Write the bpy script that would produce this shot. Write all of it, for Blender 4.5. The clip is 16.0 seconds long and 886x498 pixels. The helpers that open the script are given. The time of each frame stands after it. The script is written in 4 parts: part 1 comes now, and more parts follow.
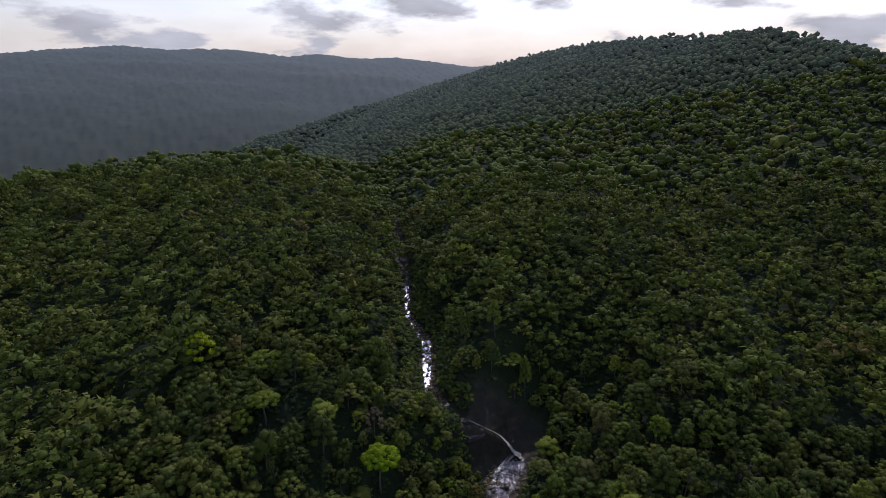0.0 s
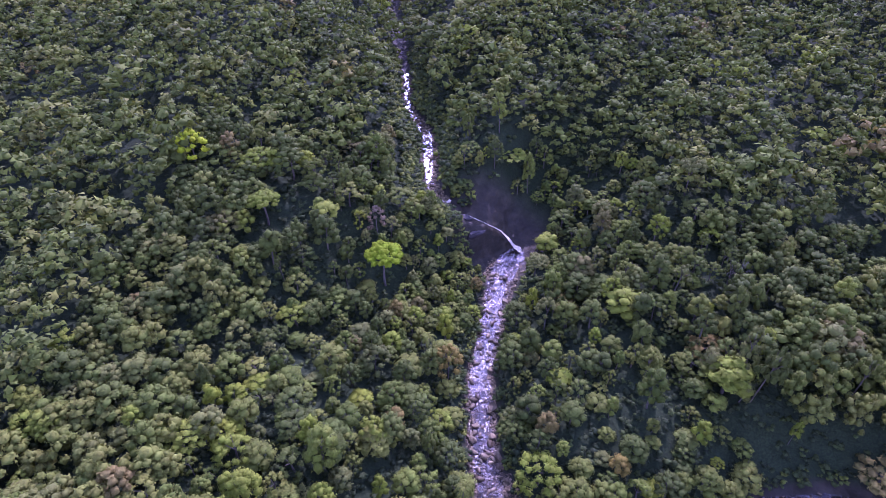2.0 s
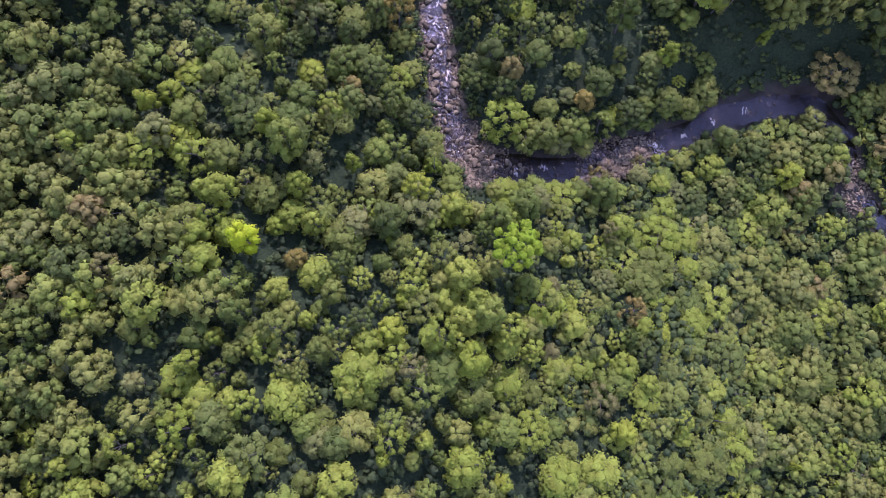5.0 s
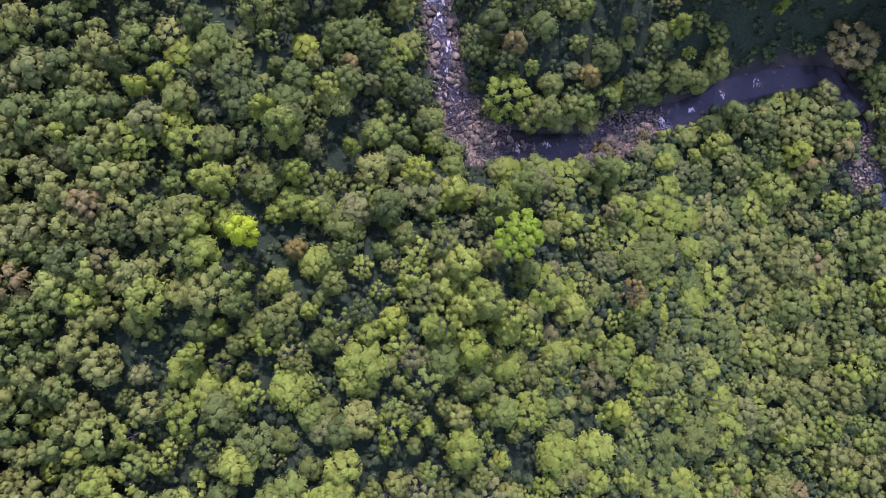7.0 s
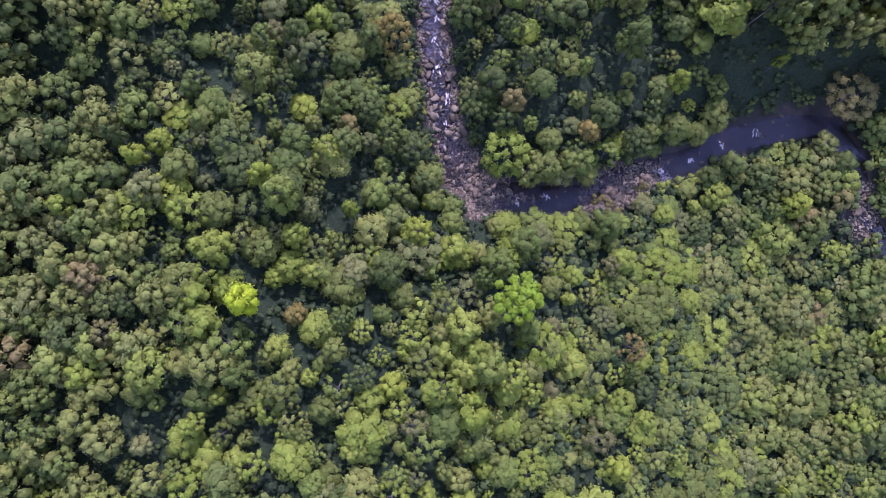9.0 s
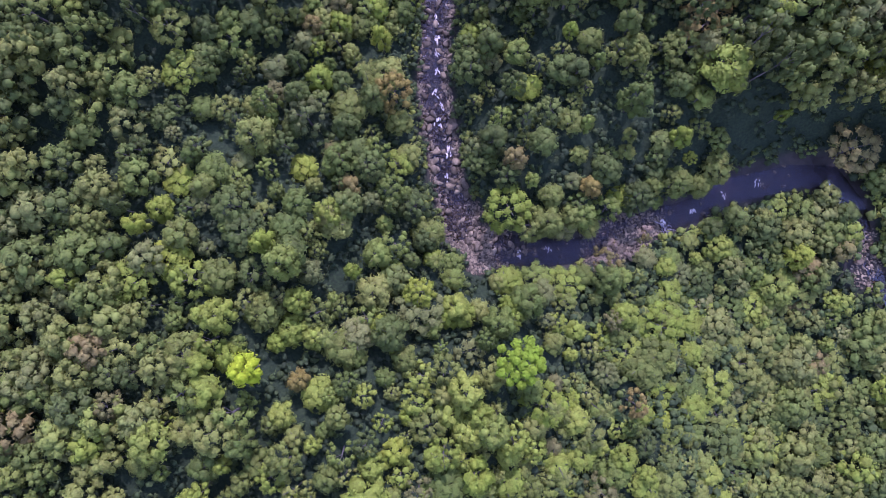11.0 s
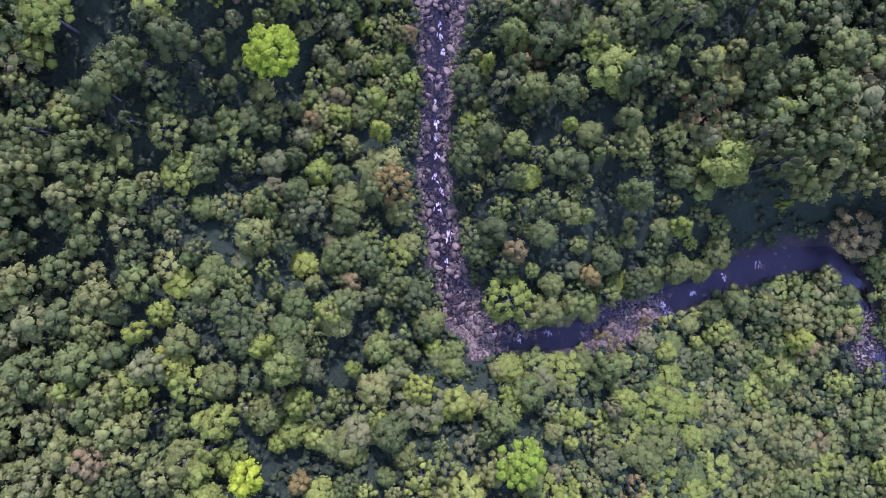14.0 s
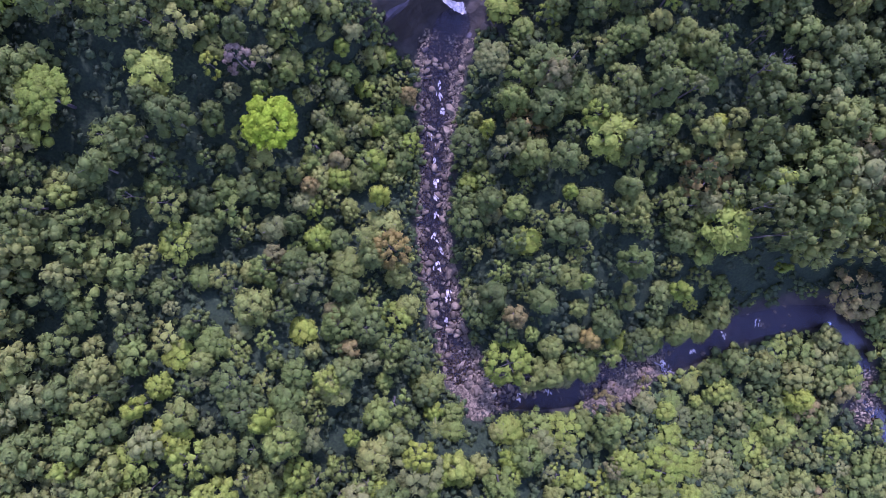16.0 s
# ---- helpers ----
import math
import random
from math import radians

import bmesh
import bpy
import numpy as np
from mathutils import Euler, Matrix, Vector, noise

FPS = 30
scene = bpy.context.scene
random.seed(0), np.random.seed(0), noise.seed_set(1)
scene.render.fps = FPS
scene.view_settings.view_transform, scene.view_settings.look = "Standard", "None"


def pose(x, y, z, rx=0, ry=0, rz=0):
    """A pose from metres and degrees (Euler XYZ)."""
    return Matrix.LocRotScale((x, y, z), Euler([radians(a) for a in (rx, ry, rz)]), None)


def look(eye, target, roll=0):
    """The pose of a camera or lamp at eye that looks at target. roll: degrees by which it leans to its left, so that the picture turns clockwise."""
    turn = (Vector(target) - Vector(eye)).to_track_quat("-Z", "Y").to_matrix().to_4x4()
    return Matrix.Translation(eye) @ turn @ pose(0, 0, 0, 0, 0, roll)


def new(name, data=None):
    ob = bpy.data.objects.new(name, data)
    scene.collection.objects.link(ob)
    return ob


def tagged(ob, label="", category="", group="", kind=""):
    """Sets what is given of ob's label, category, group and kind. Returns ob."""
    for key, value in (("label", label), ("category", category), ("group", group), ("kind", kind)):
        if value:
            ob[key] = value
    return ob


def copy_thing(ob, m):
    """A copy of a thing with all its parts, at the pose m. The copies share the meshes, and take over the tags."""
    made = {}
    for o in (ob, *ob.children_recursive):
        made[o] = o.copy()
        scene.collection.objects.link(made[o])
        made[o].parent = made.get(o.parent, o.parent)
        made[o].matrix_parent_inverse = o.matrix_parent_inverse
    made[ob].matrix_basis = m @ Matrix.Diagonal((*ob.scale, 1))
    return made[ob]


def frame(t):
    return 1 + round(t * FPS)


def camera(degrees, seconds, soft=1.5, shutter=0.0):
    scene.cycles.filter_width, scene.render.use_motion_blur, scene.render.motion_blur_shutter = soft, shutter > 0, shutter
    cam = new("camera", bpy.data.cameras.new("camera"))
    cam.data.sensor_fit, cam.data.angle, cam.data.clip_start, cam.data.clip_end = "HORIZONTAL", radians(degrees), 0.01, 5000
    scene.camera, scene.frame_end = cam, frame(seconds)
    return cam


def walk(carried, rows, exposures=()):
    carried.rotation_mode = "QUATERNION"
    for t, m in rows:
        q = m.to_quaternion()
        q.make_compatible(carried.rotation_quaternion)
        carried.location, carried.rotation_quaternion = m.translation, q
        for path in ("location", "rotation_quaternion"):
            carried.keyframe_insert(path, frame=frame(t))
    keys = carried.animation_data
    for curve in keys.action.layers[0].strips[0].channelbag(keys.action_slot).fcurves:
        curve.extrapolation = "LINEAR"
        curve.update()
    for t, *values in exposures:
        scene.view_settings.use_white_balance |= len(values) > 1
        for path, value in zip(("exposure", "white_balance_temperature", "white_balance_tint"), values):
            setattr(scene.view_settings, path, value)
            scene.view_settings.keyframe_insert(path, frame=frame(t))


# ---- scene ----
cam = camera(75.4, 16.0, soft=0.5)
PATH = [
    (0, (2.112, -30.649, 112.892), (1.894, -28.744, 112.325), -0.1),
    (0.5, (2.096, -28.827, 113.128), (1.878, -26.974, 112.409), -0.1),
    (1, (1.789, -26.699, 113.58), (1.578, -24.91, 112.713), -0.0),
    (1.5, (1.515, -24.623, 114.203), (1.314, -22.925, 113.166), -0.0),
    (2, (1.238, -22.507, 114.479), (1.052, -20.949, 113.239), -0.1),
    (2.5, (0.707, -20.128, 114.719), (0.557, -18.741, 113.286), -0.0),
    (3, (-0.128, -17.705, 114.976), (-0.193, -16.511, 113.373), -0.2),
    (3.5, (-0.524, -15.172, 115.239), (-0.532, -14.232, 113.473), -1.0),
    (3.8, (-1.166, -13.042, 115.524), (-1.154, -12.429, 113.62), -0.2),
    (4, (-1.496, -11.51, 115.575), (-1.486, -11.03, 113.634), -0.2),
    (4.2, (-1.689, -10.339, 115.632), (-1.674, -9.862, 113.689), 0.1),
    (6.3, (-1.182, 0.294, 117.066), (-1.18, 0.474, 115.074), -1.8),
    (6.5, (-1.187, 1.357, 117.11), (-1.186, 1.52, 115.116), -1.9),
    (7, (-1.125, 4.176, 117.278), (-1.123, 4.336, 115.284), -1.6),
    (7.5, (-0.942, 6.934, 117.51), (-0.94, 7.094, 115.516), -2.0),
    (8, (-0.719, 9.852, 117.736), (-0.719, 10.01, 115.742), -2.6),
    (8.5, (-0.595, 12.821, 117.98), (-0.595, 12.977, 115.986), -2.6),
    (9, (-0.581, 15.766, 118.13), (-0.579, 15.919, 116.136), -1.9),
    (11.5, (0.006, 31.318, 119.247), (0.003, 31.449, 117.251), -4.3),
    (12, (0.259, 34.554, 119.507), (0.254, 34.683, 117.511), -5.1),
    (12.5, (0.474, 37.821, 119.72), (0.468, 37.947, 117.724), -5.7),
    (13, (0.679, 40.84, 119.904), (0.673, 40.962, 117.908), -6.0),
    (13.5, (0.817, 43.904, 120.046), (0.811, 44.022, 118.05), -5.9),
    (14, (0.968, 47.08, 120.164), (0.963, 47.195, 118.168), -5.7),
    (14.5, (1.197, 50.436, 120.326), (1.192, 50.547, 118.329), -6.0),
    (15, (1.445, 53.804, 120.405), (1.439, 53.909, 118.408), -6.6),
    (15.5, (1.581, 57.246, 120.47), (1.576, 57.346, 118.472), -6.3),
    (16, (1.644, 60.718, 120.532), (1.641, 60.813, 118.534), -5.0),
]
walk(cam, [(t, look(e, a, r)) for t, e, a, r in PATH],
     [(0, 0.06, 5600, 34), (0.3, 0.48, 5350, 44), (0.6, 0.86, 5100, 58), (1.0, 1.42, 4900, 78), (1.5, 1.82, 4860, 88), (2.5, 2.3, 4960, 84),
      (3.5, 2.24, 5120, 70), (4.0, 2.08, 5200, 64), (7.5, 1.97, 5040, 66), (12.5, 2.05, 4780, 74), (16, 2.07, 4720, 78)])

# ---------------------------------------------------------------- world and light
SUN_EL, SUN_AZ = 45.0, 9.0      # degrees above the horizon; clockwise from +y

world = bpy.data.worlds.new("world")
scene.world = world
world.use_nodes = True
wn, wl = world.node_tree.nodes, world.node_tree.links
wn.clear()


def node(tree, kind, **values):
    n = tree.nodes.new(kind)
    for k, v in values.items():
        if k in n.inputs:
            n.inputs[k].default_value = v
    return n


sky = wn.new("ShaderNodeTexSky")
sky.sky_type, sky.sun_disc = "NISHITA", False
sky.sun_elevation, sky.sun_rotation = radians(SUN_EL), radians(SUN_AZ)
sky.altitude, sky.air_density, sky.dust_density = 300, 1.6, 1.0
wco = wn.new("ShaderNodeTexCoord")
wmap = wn.new("ShaderNodeMapping")
wmap.inputs["Scale"].default_value = (1.0, 1.0, 3.2)
cloud = wn.new("ShaderNodeTexNoise")
cloud.inputs["Scale"].default_value, cloud.inputs["Detail"].default_value = 5.5, 9
cloud.inputs["Roughness"].default_value = 0.55
cover = wn.new("ShaderNodeValToRGB")
cover.color_ramp.elements[0].position, cover.color_ramp.elements[1].position = 0.42, 0.60
shade = wn.new("ShaderNodeTexNoise")
shade.inputs["Scale"].default_value, shade.inputs["Detail"].default_value = 9.0, 5
tone = wn.new("ShaderNodeValToRGB")
tone.color_ramp.elements[0].position, tone.color_ramp.elements[1].position = 0.35, 0.62
tone.color_ramp.elements[0].color = (2.7, 2.8, 2.42, 1)
tone.color_ramp.elements[1].color = (3.6, 3.75, 3.25, 1)
wmix = wn.new("ShaderNodeMixRGB")
wsep = wn.new("ShaderNodeSeparateXYZ")
wl.new(wco.outputs["Generated"], wsep.inputs["Vector"])
high = wn.new("ShaderNodeMapRange")
high.inputs["From Min"].default_value, high.inputs["From Max"].default_value = 0.12, 0.65
high.inputs["To Min"].default_value, high.inputs["To Max"].default_value = 1.0, 0.6
wl.new(wsep.outputs["Z"], high.inputs["Value"])
bank = wn.new("ShaderNodeMath")
bank.operation = "MULTIPLY"
wl.new(high.outputs[0], bank.inputs[0])
wl.new(cover.outputs["Color"], bank.inputs[1])
wbg = wn.new("ShaderNodeBackground")
wbg.inputs["Strength"].default_value = 0.15
wout = wn.new("ShaderNodeOutputWorld")
wl.new(wco.outputs["Generated"], wmap.inputs["Vector"])
wl.new(wmap.outputs["Vector"], cloud.inputs["Vector"])
wl.new(wmap.outputs["Vector"], shade.inputs["Vector"])
wl.new(cloud.outputs["Fac"], cover.inputs["Fac"])
wl.new(shade.outputs["Fac"], tone.inputs["Fac"])
low_sky = wn.new("ShaderNodeMapRange")
low_sky.inputs["From Min"].default_value, low_sky.inputs["From Max"].default_value = 0.02, 0.2
low_sky.inputs["To Min"].default_value, low_sky.inputs["To Max"].default_value = 0.8, 0.0
wl.new(wsep.outputs["Z"], low_sky.inputs["Value"])
both = wn.new("ShaderNodeMath")
both.operation = "MAXIMUM"
wl.new(bank.outputs[0], both.inputs[0])
wl.new(low_sky.outputs[0], both.inputs[1])
wl.new(both.outputs[0], wmix.inputs["Fac"])
wl.new(sky.outputs["Color"], wmix.inputs["Color1"])
wl.new(tone.outputs["Color"], wmix.inputs["Color2"])
wl.new(wmix.outputs["Color"], wbg.inputs["Color"])
wl.new(wbg.outputs["Background"], wout.inputs["Surface"])

sun = new("sun", bpy.data.lights.new("sun", "SUN"))
sun.data.energy, sun.data.angle, sun.data.color = 2.1, radians(0.6), (1.0, 0.93, 0.79)
sd = Vector((math.sin(radians(SUN_AZ)) * math.cos(radians(SUN_EL)),
             math.cos(radians(SUN_AZ)) * math.cos(radians(SUN_EL)), math.sin(radians(SUN_EL))))
sun.matrix_world = look(sd * 300, (0, 0, 0))


# ---------------------------------------------------------------- materials
def material(name):
    m = bpy.data.materials.new(name)
    m.use_nodes = True
    m.node_tree.nodes.clear()
    return m, m.node_tree.nodes, m.node_tree.links


def ramp(nodes, stops):
    r = nodes.new("ShaderNodeValToRGB")
    e = r.color_ramp.elements
    while len(e) < len(stops):
        e.new(0.5)
    for k, (p, c) in zip(e, stops):
        k.position, k.color = p, (*c, 1)
    return r


def foliage(name, stops, source="object", see_through=0.25, rough=0.75):
    """Leaves: one colour out of stops per tree, mottled by clumps, partly translucent."""
    m, n, l = material(name)
    r = ramp(n, [(p, (c[0] * 1.07, c[1] * 1.02, c[2] * 0.66)) for p, c in stops])
    if source == "object":
        s = n.new("ShaderNodeObjectInfo").outputs["Random"]
    else:
        a = n.new("ShaderNodeAttribute")
        a.attribute_name = "tint"
        s = a.outputs["Fac"]
    l.new(s, r.inputs["Fac"])
    geo = n.new("ShaderNodeNewGeometry")
    big = node(m.node_tree, "ShaderNodeTexNoise", Scale=0.55, Detail=3.0)
    fine = node(m.node_tree, "ShaderNodeTexNoise", Scale=3.5, Detail=2.0)
    l.new(geo.outputs["Position"], big.inputs["Vector"])
    l.new(geo.outputs["Position"], fine.inputs["Vector"])
    add = n.new("ShaderNodeMath")
    add.operation = "ADD"
    l.new(big.outputs["Fac"], add.inputs[0])
    l.new(fine.outputs["Fac"], add.inputs[1])
    isl = n.new("ShaderNodeMath")
    isl.operation = "MULTIPLY_ADD"
    l.new(geo.outputs["Random Per Island"], isl.inputs[0])
    isl.inputs[1].default_value = 0.5
    l.new(add.outputs[0], isl.inputs[2])
    hsv = n.new("ShaderNodeHueSaturation")
    hsv.inputs["Saturation"].default_value = 1.085
    val = n.new("ShaderNodeMapRange")
    val.inputs["From Min"].default_value, val.inputs["From Max"].default_value = 0.75, 1.6
    val.inputs["To Min"].default_value, val.inputs["To Max"].default_value = 0.62, 1.4
    l.new(isl.outputs[0], val.inputs["Value"])
    l.new(val.outputs[0], hsv.inputs["Value"])
    hue = n.new("ShaderNodeMapRange")
    hue.inputs["To Min"].default_value, hue.inputs["To Max"].default_value = 0.478, 0.52
    l.new(big.outputs["Fac"], hue.inputs["Value"])
    l.new(hue.outputs[0], hsv.inputs["Hue"])
    l.new(r.outputs["Color"], hsv.inputs["Color"])
    b = node(m.node_tree, "ShaderNodeBsdfPrincipled", Roughness=rough)
    b.inputs["Specular IOR Level"].default_value = 0.12
    l.new(hsv.outputs["Color"], b.inputs["Base Color"])
    t = n.new("ShaderNodeBsdfTranslucent")
    warm = n.new("ShaderNodeMixRGB")
    warm.blend_type = "MULTIPLY"
    warm.inputs["Fac"].default_value = 1.0
    warm.inputs["Color2"].default_value = (1.1, 1.1, 0.65, 1)
    l.new(hsv.outputs["Color"], warm.inputs["Color1"])
    l.new(warm.outputs["Color"], t.inputs["Color"])
    mix = n.new("ShaderNodeMixShader")
    mix.inputs["Fac"].default_value = see_through
    out = n.new("ShaderNodeOutputMaterial")
    l.new(b.outputs["BSDF"], mix.inputs[1])
    l.new(t.outputs["BSDF"], mix.inputs[2])
    l.new(mix.outputs["Shader"], out.inputs["Surface"])
    return m


def rough_surface(name, stops, scale, fine_scale, rough=0.85, bump=0.4, random_value=0.0, spec=0.3):
    """A mottled solid surface with two sizes of noise and a bump."""
    m, n, l = material(name)
    geo = n.new("ShaderNodeNewGeometry")
    a = node(m.node_tree, "ShaderNodeTexNoise", Scale=scale, Detail=6.0, Roughness=0.6)
    f = node(m.node_tree, "ShaderNodeTexNoise", Scale=fine_scale, Detail=4.0)
    l.new(geo.outputs["Position"], a.inputs["Vector"])
    l.new(geo.outputs["Position"], f.inputs["Vector"])
    mul = n.new("ShaderNodeMath")
    mul.operation = "MULTIPLY_ADD"
    l.new(f.outputs["Fac"], mul.inputs[0])
    mul.inputs[1].default_value = 0.45
    l.new(a.outputs["Fac"], mul.inputs[2])
    sub = n.new("ShaderNodeMath")
    sub.operation = "SUBTRACT"
    l.new(mul.outputs[0], sub.inputs[0])
    sub.inputs[1].default_value = 0.22
    r = ramp(n, stops)
    l.new(sub.outputs[0], r.inputs["Fac"])
    col = r.outputs["Color"]
    if random_value:
        info = n.new("ShaderNodeObjectInfo")
        hsv = n.new("ShaderNodeHueSaturation")
        v = n.new("ShaderNodeMapRange")
        v.inputs["To Min"].default_value, v.inputs["To Max"].default_value = 1 - random_value, 1 + random_value
        s = n.new("ShaderNodeMath")
        s.operation = "ADD"
        l.new(info.outputs["Random"], s.inputs[0])
        l.new(geo.outputs["Random Per Island"], s.inputs[1])
        fr = n.new("ShaderNodeMath")
        fr.operation = "FRACT"
        l.new(s.outputs[0], fr.inputs[0])
        l.new(fr.outputs[0], v.inputs["Value"])
        l.new(v.outputs[0], hsv.inputs["Value"])
        l.new(col, hsv.inputs["Color"])
        col = hsv.outputs["Color"]
    b = node(m.node_tree, "ShaderNodeBsdfPrincipled", Roughness=rough)
    b.inputs["Specular IOR Level"].default_value = spec
    l.new(col, b.inputs["Base Color"])
    bp = node(m.node_tree, "ShaderNodeBump", Strength=bump, Distance=0.3)
    l.new(mul.outputs[0], bp.inputs["Height"])
    l.new(bp.outputs["Normal"], b.inputs["Normal"])
    out = n.new("ShaderNodeOutputMaterial")
    l.new(b.outputs["BSDF"], out.inputs["Surface"])
    return m


MAT = {
    "olive": foliage("leaves_olive", [(0.0, (0.064, 0.084, 0.025)), (0.5, (0.090, 0.111, 0.034)), (1.0, (0.116, 0.134, 0.044))]),
    "green": foliage("leaves_green", [(0.0, (0.050, 0.072, 0.022)), (0.5, (0.076, 0.104, 0.030)), (1.0, (0.104, 0.136, 0.038))]),
    "grey": foliage("leaves_grey_green", [(0.0, (0.066, 0.082, 0.034)), (0.5, (0.088, 0.104, 0.042)), (1.0, (0.112, 0.124, 0.055))]),
    "dark": foliage("leaves_dark", [(0.0, (0.040, 0.056, 0.020)), (0.6, (0.058, 0.080, 0.026)), (1.0, (0.076, 0.098, 0.034))]),
    "bright": foliage("leaves_bright", [(0.0, (0.088, 0.120, 0.026)), (0.5, (0.106, 0.142, 0.030)), (1.0, (0.134, 0.164, 0.034))]),
    "fresh": foliage("leaves_fresh", [(0.0, (0.104, 0.164, 0.024)), (1.0, (0.114, 0.172, 0.026))]),
    "pale": foliage("leaves_pale", [(0.0, (0.102, 0.134, 0.031)), (0.5, (0.118, 0.152, 0.036)), (1.0, (0.136, 0.168, 0.043))]),
    "lime": foliage("leaves_lime", [(0.0, (0.118, 0.182, 0.014)), (1.0, (0.130, 0.194, 0.016))]),
    "yellow": foliage("leaves_yellow", [(0.0, (0.190, 0.255, 0.018)), (1.0, (0.215, 0.275, 0.022))]),
    "rust": foliage("leaves_rust", [(0.0, (0.078, 0.084, 0.038)), (0.6, (0.094, 0.092, 0.042)), (1.0, (0.116, 0.098, 0.040))]),
    "amber": foliage("leaves_amber", [(0.0, (0.112, 0.100, 0.036)), (1.0, (0.130, 0.110, 0.040))]),
    "mauve": foliage("leaves_mauve", [(0.0, (0.105, 0.088, 0.085)), (1.0, (0.140, 0.115, 0.108))]),
    "woods": foliage("leaves_woods", [(0.0, (0.044, 0.060, 0.022)), (0.25, (0.060, 0.082, 0.027)), (0.5, (0.078, 0.104, 0.031)),
                                      (0.68, (0.098, 0.114, 0.037)), (0.84, (0.092, 0.108, 0.044)), (0.96, (0.112, 0.146, 0.032)), (1.0, (0.108, 0.096, 0.046))], "tint"),
    # the dark end holds the shade between the trees, the light end is open growth
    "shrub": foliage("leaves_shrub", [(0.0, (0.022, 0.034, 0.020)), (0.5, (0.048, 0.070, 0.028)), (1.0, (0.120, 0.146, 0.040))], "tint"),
    "bark": rough_surface("bark", [(0.3, (0.035, 0.030, 0.022)), (0.7, (0.085, 0.075, 0.055))], 0.8, 6, 0.9, 0.5, 0.3),
    "dead": rough_surface("dead_wood", [(0.3, (0.15, 0.13, 0.11)), (0.7, (0.27, 0.24, 0.22))], 1.5, 9, 0.8, 0.3),
    "stone": rough_surface("river_stone", [(0.3, (0.046, 0.036, 0.018)), (0.55, (0.100, 0.079, 0.040)), (0.8, (0.182, 0.146, 0.077))], 0.7, 5, 0.75, 0.6, 0.6, 0.15),
    "slab": rough_surface("wet_slab", [(0.3, (0.012, 0.010, 0.009)), (0.55, (0.024, 0.020, 0.017)), (0.8, (0.046, 0.038, 0.031))], 0.4, 3, 0.6, 0.8),
    "foam": rough_surface("white_water", [(0.3, (0.20, 0.175, 0.125)), (0.65, (0.66, 0.58, 0.43))], 1.6, 9, 0.5, 0.8),
}


def ground_material():
    """Leaf litter and soil; bare wet rock and gravel where the attribute says so."""
    m, n, l = material("forest_floor")
    geo = n.new("ShaderNodeNewGeometry")
    at = n.new("ShaderNodeAttribute")
    at.attribute_name = "rock"
    a = node(m.node_tree, "ShaderNodeTexNoise", Scale=0.25, Detail=8.0, Roughness=0.65)
    f = node(m.node_tree, "ShaderNodeTexNoise", Scale=2.2, Detail=6.0)
    v = node(m.node_tree, "ShaderNodeTexVoronoi", Scale=0.45)
    for k in (a, f, v):
        l.new(geo.outputs["Position"], k.inputs["Vector"])
    # litter tone includes the dark green shade of the canopy gaps
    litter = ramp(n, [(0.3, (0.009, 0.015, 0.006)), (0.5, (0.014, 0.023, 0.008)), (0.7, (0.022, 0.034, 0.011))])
    # wet rock, toned darker still for the deep shade of the bowl
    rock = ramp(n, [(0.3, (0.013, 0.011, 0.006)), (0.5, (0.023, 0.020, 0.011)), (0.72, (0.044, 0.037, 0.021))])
    l.new(f.outputs["Fac"], litter.inputs["Fac"])
    l.new(a.outputs["Fac"], rock.inputs["Fac"])
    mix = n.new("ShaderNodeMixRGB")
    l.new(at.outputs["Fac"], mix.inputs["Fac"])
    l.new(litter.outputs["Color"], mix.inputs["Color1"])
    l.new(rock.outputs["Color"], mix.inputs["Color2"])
    b = n.new("ShaderNodeBsdfPrincipled")
    rg = n.new("ShaderNodeMapRange")
    rg.inputs["To Min"].default_value, rg.inputs["To Max"].default_value = 0.95, 0.55
    l.new(at.outputs["Fac"], rg.inputs["Value"])
    l.new(rg.outputs[0], b.inputs["Roughness"])
    b.inputs["Specular IOR Level"].default_value = 0.12
    l.new(mix.outputs["Color"], b.inputs["Base Color"])
    sm = n.new("ShaderNodeMath")
    sm.operation = "MULTIPLY_ADD"
    l.new(v.outputs["Distance"], sm.inputs[0])
    sm.inputs[1].default_value = 0.7
    l.new(a.outputs["Fac"], sm.inputs[2])
    bp = node(m.node_tree, "ShaderNodeBump", Strength=0.7, Distance=0.8)
    l.new(sm.outputs[0], bp.inputs["Height"])
    l.new(bp.outputs["Normal"], b.inputs["Normal"])
    out = n.new("ShaderNodeOutputMaterial")
    l.new(b.outputs["BSDF"], out.inputs["Surface"])
    return m


